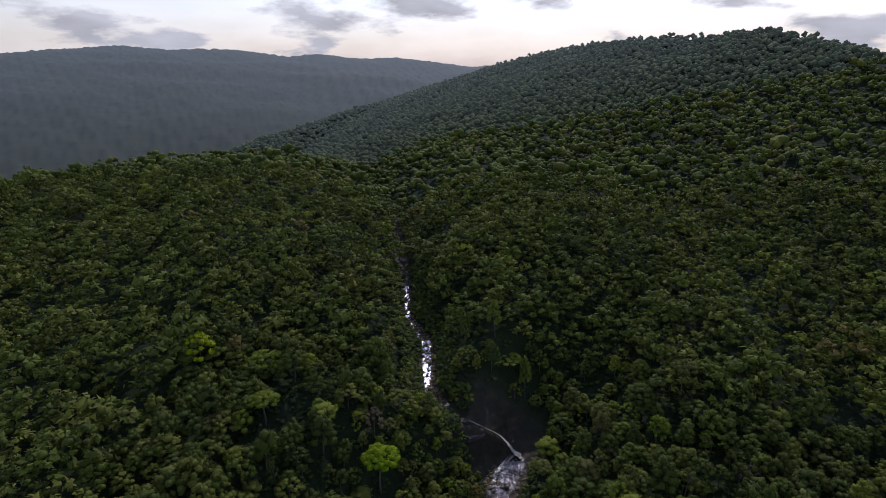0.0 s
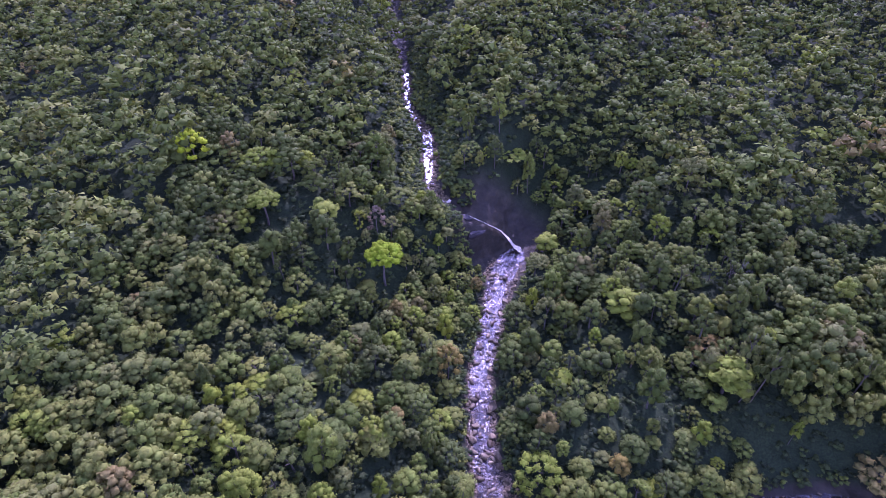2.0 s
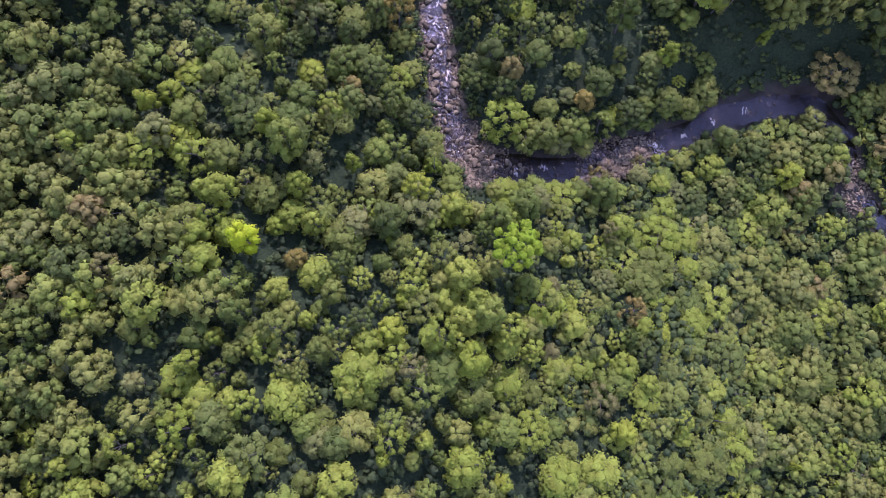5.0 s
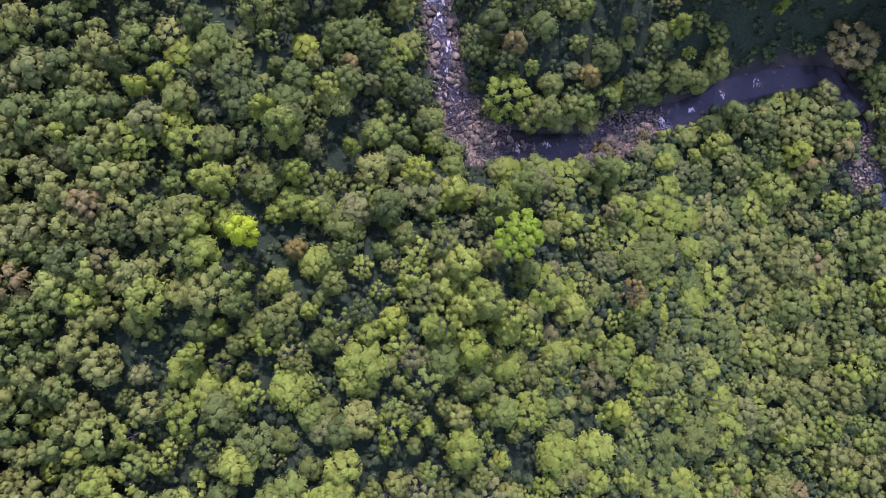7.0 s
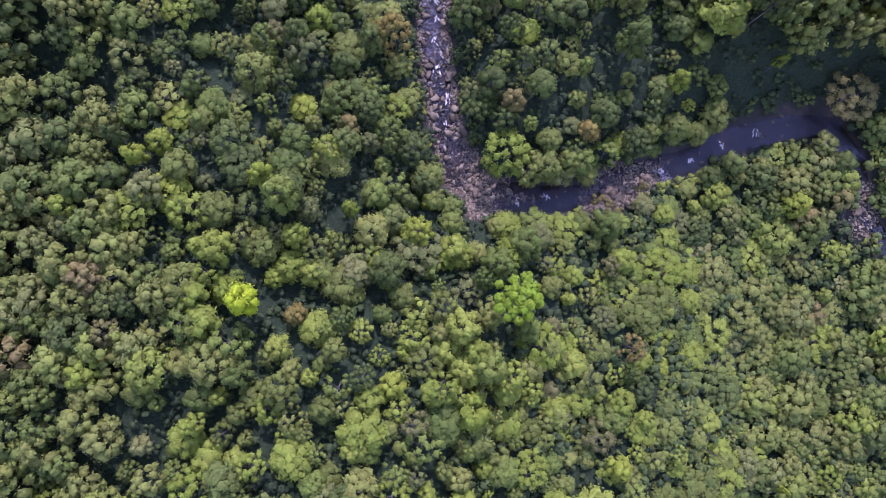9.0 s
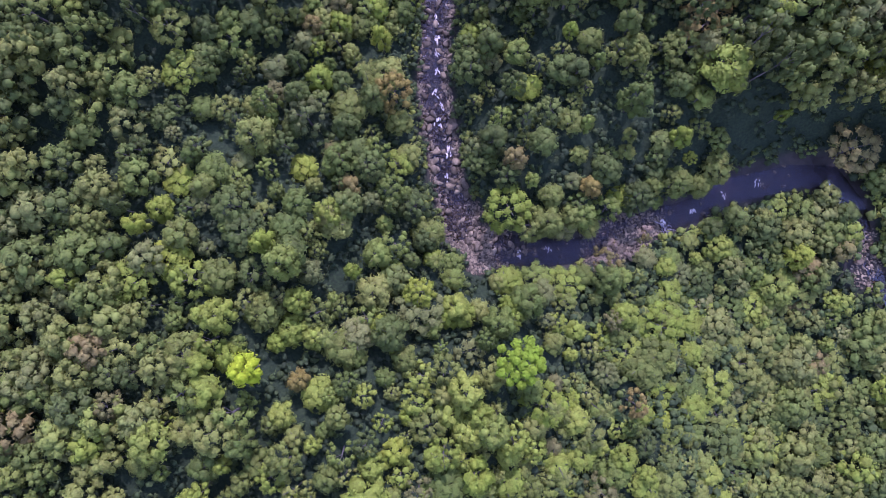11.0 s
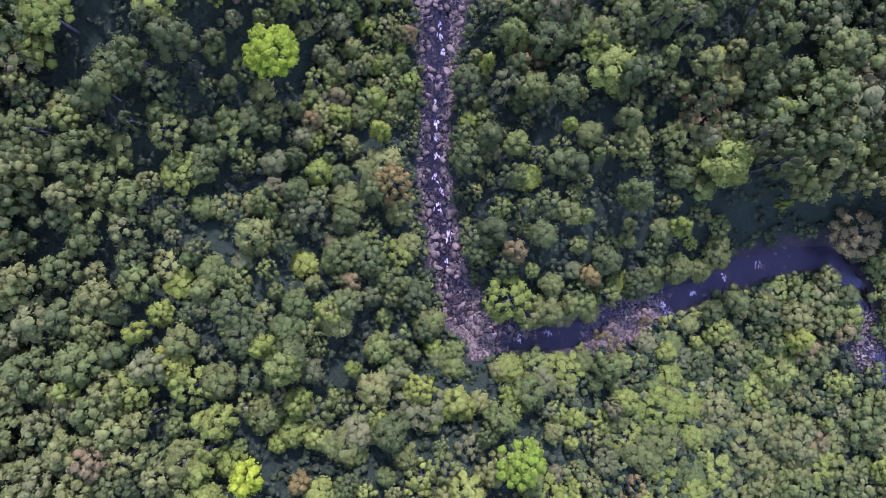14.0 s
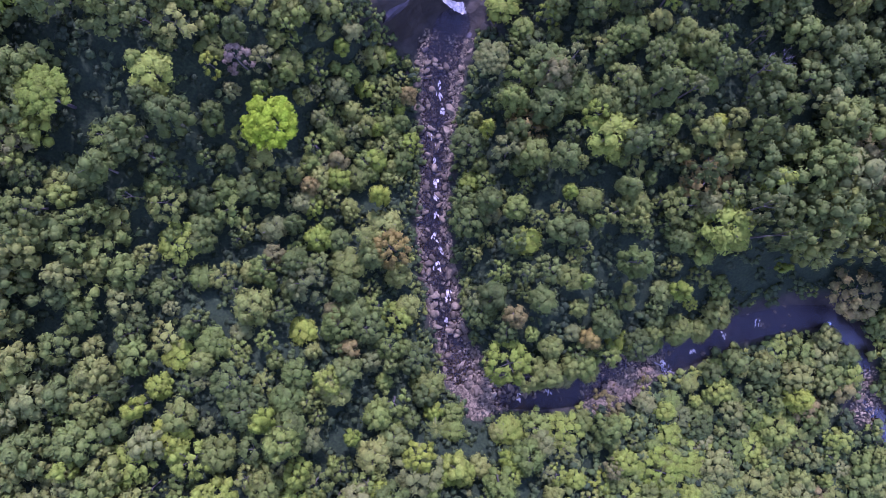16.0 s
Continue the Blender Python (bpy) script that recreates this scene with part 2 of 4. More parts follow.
def water_material():
    """Clear brown water: the bed shows through, and calm and ruffled patches mirror sky and sun."""
    m, n, l = material("stream_water")
    geo = n.new("ShaderNodeNewGeometry")
    a = node(m.node_tree, "ShaderNodeTexNoise", Scale=1.3, Detail=3.0, Roughness=0.55)
    f = node(m.node_tree, "ShaderNodeTexNoise", Scale=0.6, Detail=3.0, Roughness=0.6)
    for k in (a, f):
        l.new(geo.outputs["Position"], k.inputs["Vector"])
    rg = n.new("ShaderNodeMapRange")
    rg.inputs["From Min"].default_value, rg.inputs["From Max"].default_value = 0.42, 0.62
    rg.inputs["To Min"].default_value, rg.inputs["To Max"].default_value = 0.09, 0.24
    l.new(f.outputs["Fac"], rg.inputs["Value"])
    bp = node(m.node_tree, "ShaderNodeBump", Strength=0.6, Distance=0.42)
    l.new(a.outputs["Fac"], bp.inputs["Height"])
    clear = n.new("ShaderNodeBsdfTransparent")
    clear.inputs["Color"].default_value = (0.42, 0.39, 0.31, 1)
    gloss = n.new("ShaderNodeBsdfGlossy")
    l.new(rg.outputs[0], gloss.inputs["Roughness"])
    l.new(bp.outputs["Normal"], gloss.inputs["Normal"])
    fres = node(m.node_tree, "ShaderNodeFresnel", IOR=1.33)
    mix = n.new("ShaderNodeMixShader")
    l.new(fres.outputs["Fac"], mix.inputs["Fac"])
    l.new(clear.outputs["BSDF"], mix.inputs[1])
    l.new(gloss.outputs["BSDF"], mix.inputs[2])
    out = n.new("ShaderNodeOutputMaterial")
    l.new(mix.outputs["Shader"], out.inputs["Surface"])
    return m


MAT["ground"], MAT["water"] = ground_material(), water_material()


# ---------------------------------------------------------------- mesh helpers
def mesh_of(name, verts, tris, mat, smooth=False, attr=None, normals=None):
    """A mesh of triangles from arrays, with float attributes and shading normals per vertex."""
    me = bpy.data.meshes.new(name)
    verts, tris = np.asarray(verts, np.float32), np.asarray(tris, np.int32)
    me.vertices.add(len(verts))
    me.vertices.foreach_set("co", verts.ravel())
    me.loops.add(tris.size)
    me.loops.foreach_set("vertex_index", tris.ravel())
    me.polygons.add(len(tris))
    me.polygons.foreach_set("loop_start", np.arange(0, tris.size, 3, dtype=np.int32))
    me.polygons.foreach_set("loop_total", np.full(len(tris), 3, np.int32))
    me.polygons.foreach_set("use_smooth", np.full(len(tris), smooth or normals is not None, bool))
    for k, v in (attr or {}).items():
        me.attributes.new(k, "FLOAT", "POINT").data.foreach_set("value", np.asarray(v, np.float32))
    me.materials.append(mat)
    me.update(calc_edges=True)
    me.validate()
    if normals is not None:
        me.normals_split_custom_set_from_vertices(np.asarray(normals, np.float32))
    return me


def part(name, me, parent, label=""):
    ob = new(name, me)
    ob.parent = parent
    return tagged(ob, label)


def icosphere(level):
    bm = bmesh.new()
    bmesh.ops.create_icosphere(bm, subdivisions=level, radius=1)
    bmesh.ops.triangulate(bm, faces=bm.faces[:])
    v = np.array([p.co[:] for p in bm.verts])
    f = np.array([[p.index for p in q.verts] for q in bm.faces])
    bm.free()
    return v, f


ICO1, ICO2, ICO3 = icosphere(1), icosphere(2), icosphere(3)
CAP = (ICO1[0], ICO1[1][ICO1[0][ICO1[1]][:, :, 2].mean(1) > -0.55])


def join(pieces):
    """Stacks (verts, tris) pieces into one."""
    vs, fs, k = [], [], 0
    for v, f, *_ in pieces:
        vs.append(v)
        fs.append(f + k)
        k += len(v)
    out = np.concatenate(vs), np.concatenate(fs)
    return (*out, np.concatenate([p[2] for p in pieces])) if len(pieces[0]) > 2 else out


def scatter(templates, which, pos, scale, turn, tint):
    """Many turned, scaled copies of the templates as one set of arrays, with a tint per copy."""
    vs, fs, ts, ns, k = [], [], [], [], 0
    for w, (tv, tf, *tn) in enumerate(templates):
        idx = np.nonzero(which == w)[0]
        if not len(idx):
            continue
        c, s = np.cos(turn[idx])[:, None], np.sin(turn[idx])[:, None]
        sx = scale[idx]
        x = (tv[None, :, 0] * c - tv[None, :, 1] * s) * sx[:, 0:1] + pos[idx, 0:1]
        y = (tv[None, :, 0] * s + tv[None, :, 1] * c) * sx[:, 0:1] + pos[idx, 1:2]
        z = tv[None, :, 2] * sx[:, 1:2] + pos[idx, 2:3]
        vs.append(np.stack([x, y, z], -1).reshape(-1, 3))
        off = k + np.arange(len(idx))[:, None, None] * len(tv)
        fs.append((tf[None] + off).reshape(-1, 3))
        ts.append(np.repeat(tint[idx], len(tv)))
        k += len(idx) * len(tv)
        if tn:
            nx, ny, nz = tn[0][None, :, 0], tn[0][None, :, 1], tn[0][None, :, 2]
            ns.append(np.stack([nx * c - ny * s, nx * s + ny * c, np.broadcast_to(nz, (len(idx), len(tv)))], -1).reshape(-1, 3))
    return np.concatenate(vs), np.concatenate(fs), np.concatenate(ts), np.concatenate(ns) if ns else None


# ---------------------------------------------------------------- the lie of the land
# stream from the head of the valley, over the fall, round the bend and away: x, y, bed height, half width
STREAM = np.array([
    (-330, 900, 54, 0.6), (-190, 640, 47, 0.6), (-100, 400, 42, 0.6), (-58, 270, 37.5, 0.8), (-38.5, 190, 30.5, 2.4), (-33.6, 166, 27, 2.2),
    (-24.5, 152, 23.6, 3.0), (-21.8, 137, 22, 3.4), (-19.5, 124.5, 20.4, 2.8), (-13.5, 118.8, 18.2, 1.6), (-2, 115, 15, 1.4),
    (8, 114.4, 5.4, 1.6), (5, 110, 4.6, 6.0), (3, 103, 3.4, 4.8), (2.2, 96, 2.2, 4.0), (1, 84, 0.8, 3.4),
    (-0.5, 72, 0, 3.3), (0.5, 60, -0.6, 3.7), (1.5, 50, -1.1, 3.5), (4.4, 40, -1.6, 4.3), (9, 36.2, -2, 4.0),
    (19, 34.8, -2.6, 3.5), (30, 34.8, -3.3, 3.0), (37.5, 38.6, -4.0, 3.1), (49.5, 41, -4.9, 3.2), (57, 43.2, -5.6, 3.0), (63, 46.4, -6.2, 3.6), (76, 48.8, -7.2, 3.8),
])
LOWER = np.array([
    (76, 48.8, -7.2, 3.8), (84, 48.4, -7.9, 3.6), (89.5, 41, -8.8, 2.8), (91.5, 31, -9.8, 2.0), (97, 20, -10.6, 2.0), (104, -5, -12.5, 3),
    (106, -60, -16, 3), (90, -140, -20, 3), (60, -420, -36, 3), (0, -1600, -60, 3),
])


def river_north(x):
    """Where the river below the bend runs: y over x."""
    return np.interp(x, (8, 19, 30, 37.5, 49.5, 57, 63, 76, 84), (36.2, 34.8, 34.8, 38.6, 41, 43.2, 46.4, 48.8, 48.4))


def near_stream(x, y):
    """For each place: the distance past the bank, and the height of the water bed beside it."""
    x, y = np.asarray(x, float), np.asarray(y, float)
    best = np.full(x.shape, 1e9)
    segs = [(STREAM[i], STREAM[i + 1]) for i in range(len(STREAM) - 1)] + [(LOWER[i], LOWER[i + 1]) for i in range(len(LOWER) - 1)]
    ds, zs = [], []
    for a, b in segs:
        d = b - a
        t = np.clip(((x - a[0]) * d[0] + (y - a[1]) * d[1]) / (d[0] ** 2 + d[1] ** 2), 0, 1)
        r = np.hypot(x - a[0] - t * d[0], y - a[1] - t * d[1]) - (a[3] + t * d[3])
        ds.append(r)
        zs.append(a[2] + t * d[2])
        best = np.minimum(best, r)
    soft = 0.4 + 0.16 * np.maximum(best, 0)
    num, den = np.zeros(x.shape), np.zeros(x.shape)
    for r, z in zip(ds, zs):
        w = np.exp(-np.minimum((r - best) / soft, 60))
        num += w * z
        den += w
    return best, num / den


def sigmoid(v):
    return 1 / (1 + np.exp(-np.clip(v, -40, 40)))


def crest(x, y, line, slope):
    """A hill: the height of its crest line less the slope times the distance from it."""
    out = np.full(np.shape(x), -1e9)
    for a, b in zip(line[:-1], line[1:]):
        a, b = np.array(a, float), np.array(b, float)
        d = b - a
        t = np.clip(((x - a[0]) * d[0] + (y - a[1]) * d[1]) / (d[0] ** 2 + d[1] ** 2), 0, 1)
        out = np.maximum(out, a[2] + t * d[2] - slope * np.hypot(x - a[0] - t * d[0], y - a[1] - t * d[1]))
    return out


def polar(az, el, d):
    """A crest point seen from the head of the path at that bearing, elevation and distance."""
    return (2.1 + d * math.sin(radians(az)), -30.6 + d * math.cos(radians(az)), 112.9 + d * math.tan(radians(el)))


RIGHT = [polar(47, 2.2, 720), polar(40, 2.2, 640), polar(29.6, 1.65, 560), polar(26.4, 2.2, 600), polar(24.7, 3.1, 650), polar(21.5, 3.7, 690),
         polar(19, 3.3, 730), polar(14.1, 3.5, 820), polar(9.8, 3.05, 910), polar(4.9, 2.65, 1020), polar(1.5, 1.95, 1090),
         polar(-2.4, -0.05, 1120), polar(-5.6, -0.95, 1080), polar(-10, -1.95, 1020), polar(-14.3, -2.65, 950), polar(-18.7, -4.0, 860),
         polar(-21.9, -5.05, 790), polar(-25.6, -6.4, 700), polar(-30, -8.4, 620)]
LEFT = [polar(-75, 1.0, 2300), polar(-50, 0.9, 2300), polar(-42.8, 1.6, 2250), polar(-39, 2.4, 2250), polar(-34.6, 2.85, 2250),
        polar(-30.8, 2.6, 2250), polar(-26.2, 2.65, 2300), polar(-21.9, 1.95, 2350), polar(-18.3, 2.3, 2300), polar(-14.2, 1.9, 2350),
        polar(-11.5, 2.1, 2400), polar(-9.9, 1.45, 2450), polar(-6.7, 0.95, 2550), polar(-3, -0.5, 2650)]
FAR = [polar(-40, 0.4, 3900), polar(-9, 0.8, 3900), polar(-6.7, 0.95, 3900), polar(-4.6, 0.95, 3900), polar(-3.2, 1.2, 3900), polar(-1.9, 1.3, 3900), polar(0, 1.38, 3900),
       polar(6, 1.1, 3900), polar(40, 1.2, 3900)]


def wobble(x, y, size, seed):
    """Smooth noise made of a few turned sine waves."""
    out = np.zeros(np.shape(x))
    for k in range(6):
        a = 2.399 * (k + seed)
        f = 2 * math.pi / size * (0.7 + 0.23 * k)
        out += np.sin((x * math.cos(a) + y * math.sin(a)) * f + 1.7 * k + seed) / (1 + 0.5 * k)
    return out / 2.4


def spit(x, y):
    """Below 1 on the stony spit, on the gravel bar lower down and on the fan where the stream meets the river."""
    u, v = (x - 38.5) * 0.86 + (y - 35.2) * 0.5, (y - 35.2) * 0.86 - (x - 38.5) * 0.5
    return np.minimum(np.minimum(np.hypot(u / 9.0, v / 3.0), np.hypot((x - 90.8) / 2.8, (y - 28.5) / 5.4)), np.hypot((x - 7.0) / 3.4, (y - 34.6) / 4.6))


def bars(x, y):
    """How far gravel is heaped above the bed on the fan and the bars."""
    return 0.5 * np.clip(1.25 - spit(x, y), 0, 0.6)


def land(x, y):
    """Height of the ground."""
    x, y = np.asarray(x, float), np.asarray(y, float)
    d, z = near_stream(x, y)
    p = np.maximum(d, 0)
    river_y = river_north(x)
    low = sigmoid((x + 0.45 * (10 - y) - 16) / 7) * sigmoid((river_y - y) * 2) * (x > -40)
    rise = 14 * (1 - 0.93 * low) * (1 - np.exp(-p / 21)) + (0.12 * (1 - 0.7 * low)) * np.minimum(p, 60)
    h = z + rise - 0.12 * np.minimum(np.maximum(-d, 0), 2) + bars(x, y)
    h = h - 5.0 * np.exp(-((x - 70) / 22) ** 2 - ((y - 10) / 15) ** 2) * np.clip(p / 6, 0, 1)
    h = h - 4.0 * sigmoid((y - 68) / 6) * sigmoid((150 - y) / 10) * np.clip((p - 2) / 9, 0, 1)
    h = h + 7.0 * sigmoid((y - 60.5) / 1.6) * sigmoid((x - 54) / 4) * sigmoid((98 - x) / 4) * sigmoid((96 - y) / 7)
    # the rock wall over the cove
    h = h + 7.0 * np.exp(-((x - 2) / 15) ** 2) * sigmoid((y - 124) / 1.3) * sigmoid((150 - y) / 5)
    grow = np.clip(p / 25, 0, 1)
    h = h + grow * (2.0 * wobble(x, y, 34, 1) + 0.014 * np.minimum(p, 500) * wobble(x, y, 150, 3))
    # beyond the near shoulder the ground falls to the main valley
    away, side = np.hypot(x, y + 29), np.degrees(np.arctan2(x, y + 29))
    h = h - 70 * np.clip((away - 360) / 360, 0, 1) ** 1.3 * np.clip((-6 - side) / 12, 0, 1) * (away < 3000)
    for line, slope, rnd in ((RIGHT, 0.30, 18.0), (FAR, 0.3, 40.0)):
        c = crest(x, y, line, slope)
        c = c + np.clip((c - h) / 60, -1, 1) * (0.15 * rnd) * wobble(x, y, rnd * 9, 5)
        h = np.where(c - h > 40, c, h + rnd * 0.35 * np.log1p(np.exp(np.clip((c - h) / (rnd * 0.35), -30, 30))))
    return h


def axis(core0, core1, step, end0, end1, grow):
    mid = list(np.arange(core0, core1 + 1e-6, step))
    up, s = [], step
    while (up[-1] if up else core1) < end1:
        s *= grow
        up.append((up[-1] if up else core1) + s)
    dn, s = [], step
    while (dn[-1] if dn else core0) > end0:
        s *= grow
        dn.append((dn[-1] if dn else core0) - s)
    return np.array(dn[::-1] + mid + up)


def build_ground():
    gx = axis(-36, 104, 1.4, -4300, 4300, 1.075)
    gy = axis(18, 142, 1.2, -1800, 4700, 1.065)
    X, Y = np.meshgrid(gx, gy)
    Z = land(X, Y)
    d, z = near_stream(X, Y)
    fall = np.exp(-(((X - 2) / 17) ** 2 + ((Y - 116) / 12) ** 2))
    # broken ledges on the rock round the fall
    Z = Z + fall * (0.9 * wobble(X, Y, 7, 2) + 0.5 * wobble(X, Y, 3.1, 6)) * (d > -1)
    u, v = (X - 38.5) * 0.86 + (Y - 35.2) * 0.5, (Y - 35.2) * 0.86 - (X - 38.5) * 0.5
    bar = 2.2 * np.exp(-((X - 7.0) / 3.4) ** 2 - ((Y - 34.6) / 4.6) ** 2) + 2.2 * np.exp(-(u / 9) ** 2 - (v / 3.2) ** 2) + 2.2 * np.exp(-((X - 90.5) ** 2 + ((Y - 29) * 0.7) ** 2) / 26)
    rock = np.clip(np.maximum(np.maximum(1.1 - d / 1.2, 2.2 * fall - 0.35), bar - 0.5), 0, 1)
    nx, ny = len(gx), len(gy)
    i = (np.arange(ny - 1)[:, None] * nx + np.arange(nx - 1)[None]).ravel()
    tris = np.concatenate([np.stack([i, i + 1, i + nx + 1], 1), np.stack([i, i + nx + 1, i + nx], 1)])
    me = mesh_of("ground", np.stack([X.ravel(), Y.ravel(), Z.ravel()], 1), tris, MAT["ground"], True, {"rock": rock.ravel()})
    return tagged(new("ground", me), "steep forest floor of leaf litter with bare rock by the stream", "ground", kind="structure")


build_ground()


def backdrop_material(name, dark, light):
    """Far wooded hills: their haze is put into the emission, stronger with distance."""
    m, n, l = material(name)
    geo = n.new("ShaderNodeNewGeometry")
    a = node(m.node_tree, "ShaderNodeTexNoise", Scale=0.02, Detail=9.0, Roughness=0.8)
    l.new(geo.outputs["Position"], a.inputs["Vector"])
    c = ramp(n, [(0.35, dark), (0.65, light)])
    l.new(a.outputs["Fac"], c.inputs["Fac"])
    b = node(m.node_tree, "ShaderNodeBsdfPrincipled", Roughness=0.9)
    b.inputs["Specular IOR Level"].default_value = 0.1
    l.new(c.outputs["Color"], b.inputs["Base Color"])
    # bluish glow in place of haze, growing from 450 m outwards
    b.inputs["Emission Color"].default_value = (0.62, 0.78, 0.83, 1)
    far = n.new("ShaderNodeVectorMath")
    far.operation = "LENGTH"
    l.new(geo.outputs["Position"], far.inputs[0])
    haze_share = n.new("ShaderNodeMapRange")
    haze_share.inputs["From Min"].default_value, haze_share.inputs["From Max"].default_value = 450, 2300
    haze_share.inputs["To Min"].default_value, haze_share.inputs["To Max"].default_value = 0.0, 1.0
    l.new(far.outputs["Value"], haze_share.inputs["Value"])
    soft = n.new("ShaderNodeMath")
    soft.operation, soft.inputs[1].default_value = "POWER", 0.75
    l.new(haze_share.outputs[0], soft.inputs[0])
    haze_glow = n.new("ShaderNodeMath")
    haze_glow.operation, haze_glow.inputs[1].default_value = "MULTIPLY", 0.094
    l.new(soft.outputs[0], haze_glow.inputs[0])
    l.new(haze_glow.outputs[0], b.inputs["Emission Strength"])
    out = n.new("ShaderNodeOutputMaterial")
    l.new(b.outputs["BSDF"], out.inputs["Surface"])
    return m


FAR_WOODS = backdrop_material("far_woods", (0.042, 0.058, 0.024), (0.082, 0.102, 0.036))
# darker copy: the self-shade of trees missing from the smooth mesh is in its colour
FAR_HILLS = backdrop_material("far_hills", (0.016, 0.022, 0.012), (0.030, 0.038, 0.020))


def build_backdrop():
    """The far range across the valley's head, with a wooded, bumpy skyline."""
    for line, back, foot, label in ((LEFT, 2350, 620, "wooded mountain range across the valley with blue-grey haze as glow"),
                                    (FAR, 3950, 2900, "distant hills in the gap of the valley, paled by haze as glow")):
        az = np.radians(np.linspace(-76, 40, 700) if line is FAR else np.linspace(-76, -3, 700))
        rows = 44 if line is LEFT else 14
        V = np.zeros((rows, len(az), 3))
        for r in range(rows):
            d = foot + (back - foot) * r / (rows - 1)
            x, y = 2.5 + d * np.sin(az), -29 + d * np.cos(az)
            h = crest(x, y, line, 0.098 if line is FAR else 0.13) + 34 * (r / (rows - 1)) * (1 - r / (rows - 1)) * (wobble(x, y, 520, 2) + 0.5 * wobble(x, y, 230, 5))
            h = h + (2.5 * wobble(x, y, 31, 7) + 1.6 * wobble(x, y, 15, 1))
            V[r] = np.stack([x, y, h], 1)
        n = len(az)
        i = (np.arange(rows - 1)[:, None] * n + np.arange(n - 1)[None]).ravel()
        tris = np.concatenate([np.stack([i, i + 1, i + n + 1], 1), np.stack([i, i + n + 1, i + n], 1)])
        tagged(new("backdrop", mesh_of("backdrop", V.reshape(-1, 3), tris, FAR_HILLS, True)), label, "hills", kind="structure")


build_backdrop()


def ribbon(points, wide, lift, seed):
    """A water surface along the stream: rows of points from bank to bank."""
    vs, step = [], 0.8
    for a, b in zip(points[:-1], points[1:]):
        n = max(1, int(math.hypot(b[0] - a[0], b[1] - a[1]) / step))
        for k in range(n):
            vs.append(a + (b - a) * k / n)
    vs.append(points[-1])
    vs = np.array(vs)
    vs[:, 2] = land(vs[:, 0], vs[:, 1]) + 0.12 * np.minimum(vs[:, 3], 2) - bars(vs[:, 0], vs[:, 1])
    for _ in range(2):
        vs[1:-1] = (vs[:-2] + 2 * vs[1:-1] + vs[2:]) / 4
    tan = np.gradient(vs[:, :2], axis=0)
    tan /= np.linalg.norm(tan, axis=1)[:, None]
    nrm = np.stack([-tan[:, 1], tan[:, 0]], 1)
    rows, cols = len(vs), 9
    u = np.linspace(-1, 1, cols)
    half = np.minimum(vs[:, 3] * wide, 3.4)
    P = np.zeros((rows, cols, 3))
    P[:, :, 0] = vs[:, 0:1] + nrm[:, 0:1] * half[:, None] * u
    P[:, :, 1] = vs[:, 1:2] + nrm[:, 1:2] * half[:, None] * u
    P[:, :, 2] = vs[:, 2:3] + lift + 0.012 * wobble(P[:, :, 0], P[:, :, 1], 2.3, seed)
    i = (np.arange(rows - 1)[:, None] * cols + np.arange(cols - 1)[None]).ravel()
    tris = np.concatenate([np.stack([i, i + 1, i + cols + 1], 1), np.stack([i, i + cols + 1, i + cols], 1)])
    return P.reshape(-1, 3), tris


def build_water():
    for pts, wide, low, label in ((STREAM[11:21], 1.0, -0.01, "shallow dark stream running between boulders"),
                             (np.concatenate([STREAM[20:], LOWER[1:7]]), 1.0, 0.0, "shaded dark stream below the bend"),
                             (STREAM[4:10], 0.6, -0.15, "bright upper stream above the waterfall")):
        v, f = ribbon(pts, wide, low, 3)
        tagged(new("water", mesh_of("water", v, f, MAT["water"], True)), label, "stream", kind="structure")


build_water()


# ---------------------------------------------------------------- trees
RNG = np.random.default_rng(11)


def unit(v):
    return v / np.maximum(np.linalg.norm(v, axis=-1, keepdims=True), 1e-9)


def leaf_sprays(rng, centre, radius, count, size, squash=0.8):
    """Pointed leaf sprays lying on the upper skin of a clump, shaded as part of its rounded mass."""
    n = unit(rng.normal(size=(count, 3)))
    n[:, 2] = np.where(n[:, 2] < -0.25, -n[:, 2], n[:, 2])
    p = centre + n * np.array([1, 1, squash]) * radius * rng.uniform(0.80, 1.14, (count, 1))
    face = unit(n * 0.9 + np.array([0, 0, 0.45]) + rng.normal(size=(count, 3)) * 0.42)
    a = unit(np.cross(face, rng.normal(size=(count, 3))))
    b = np.cross(face, a)
    L = size * rng.uniform(0.7, 1.35, (count, 1))
    W = L * rng.uniform(0.5, 0.8, (count, 1))
    q = np.stack([p - a * L - b * W, p + a * L * 1.1, p + b * W * 1.2 - a * L * 0.4], 1)
    return q.reshape(-1, 3), np.arange(count * 3).reshape(-1, 3), np.repeat(unit(n * 0.8 + face * 0.45), 3, 0)


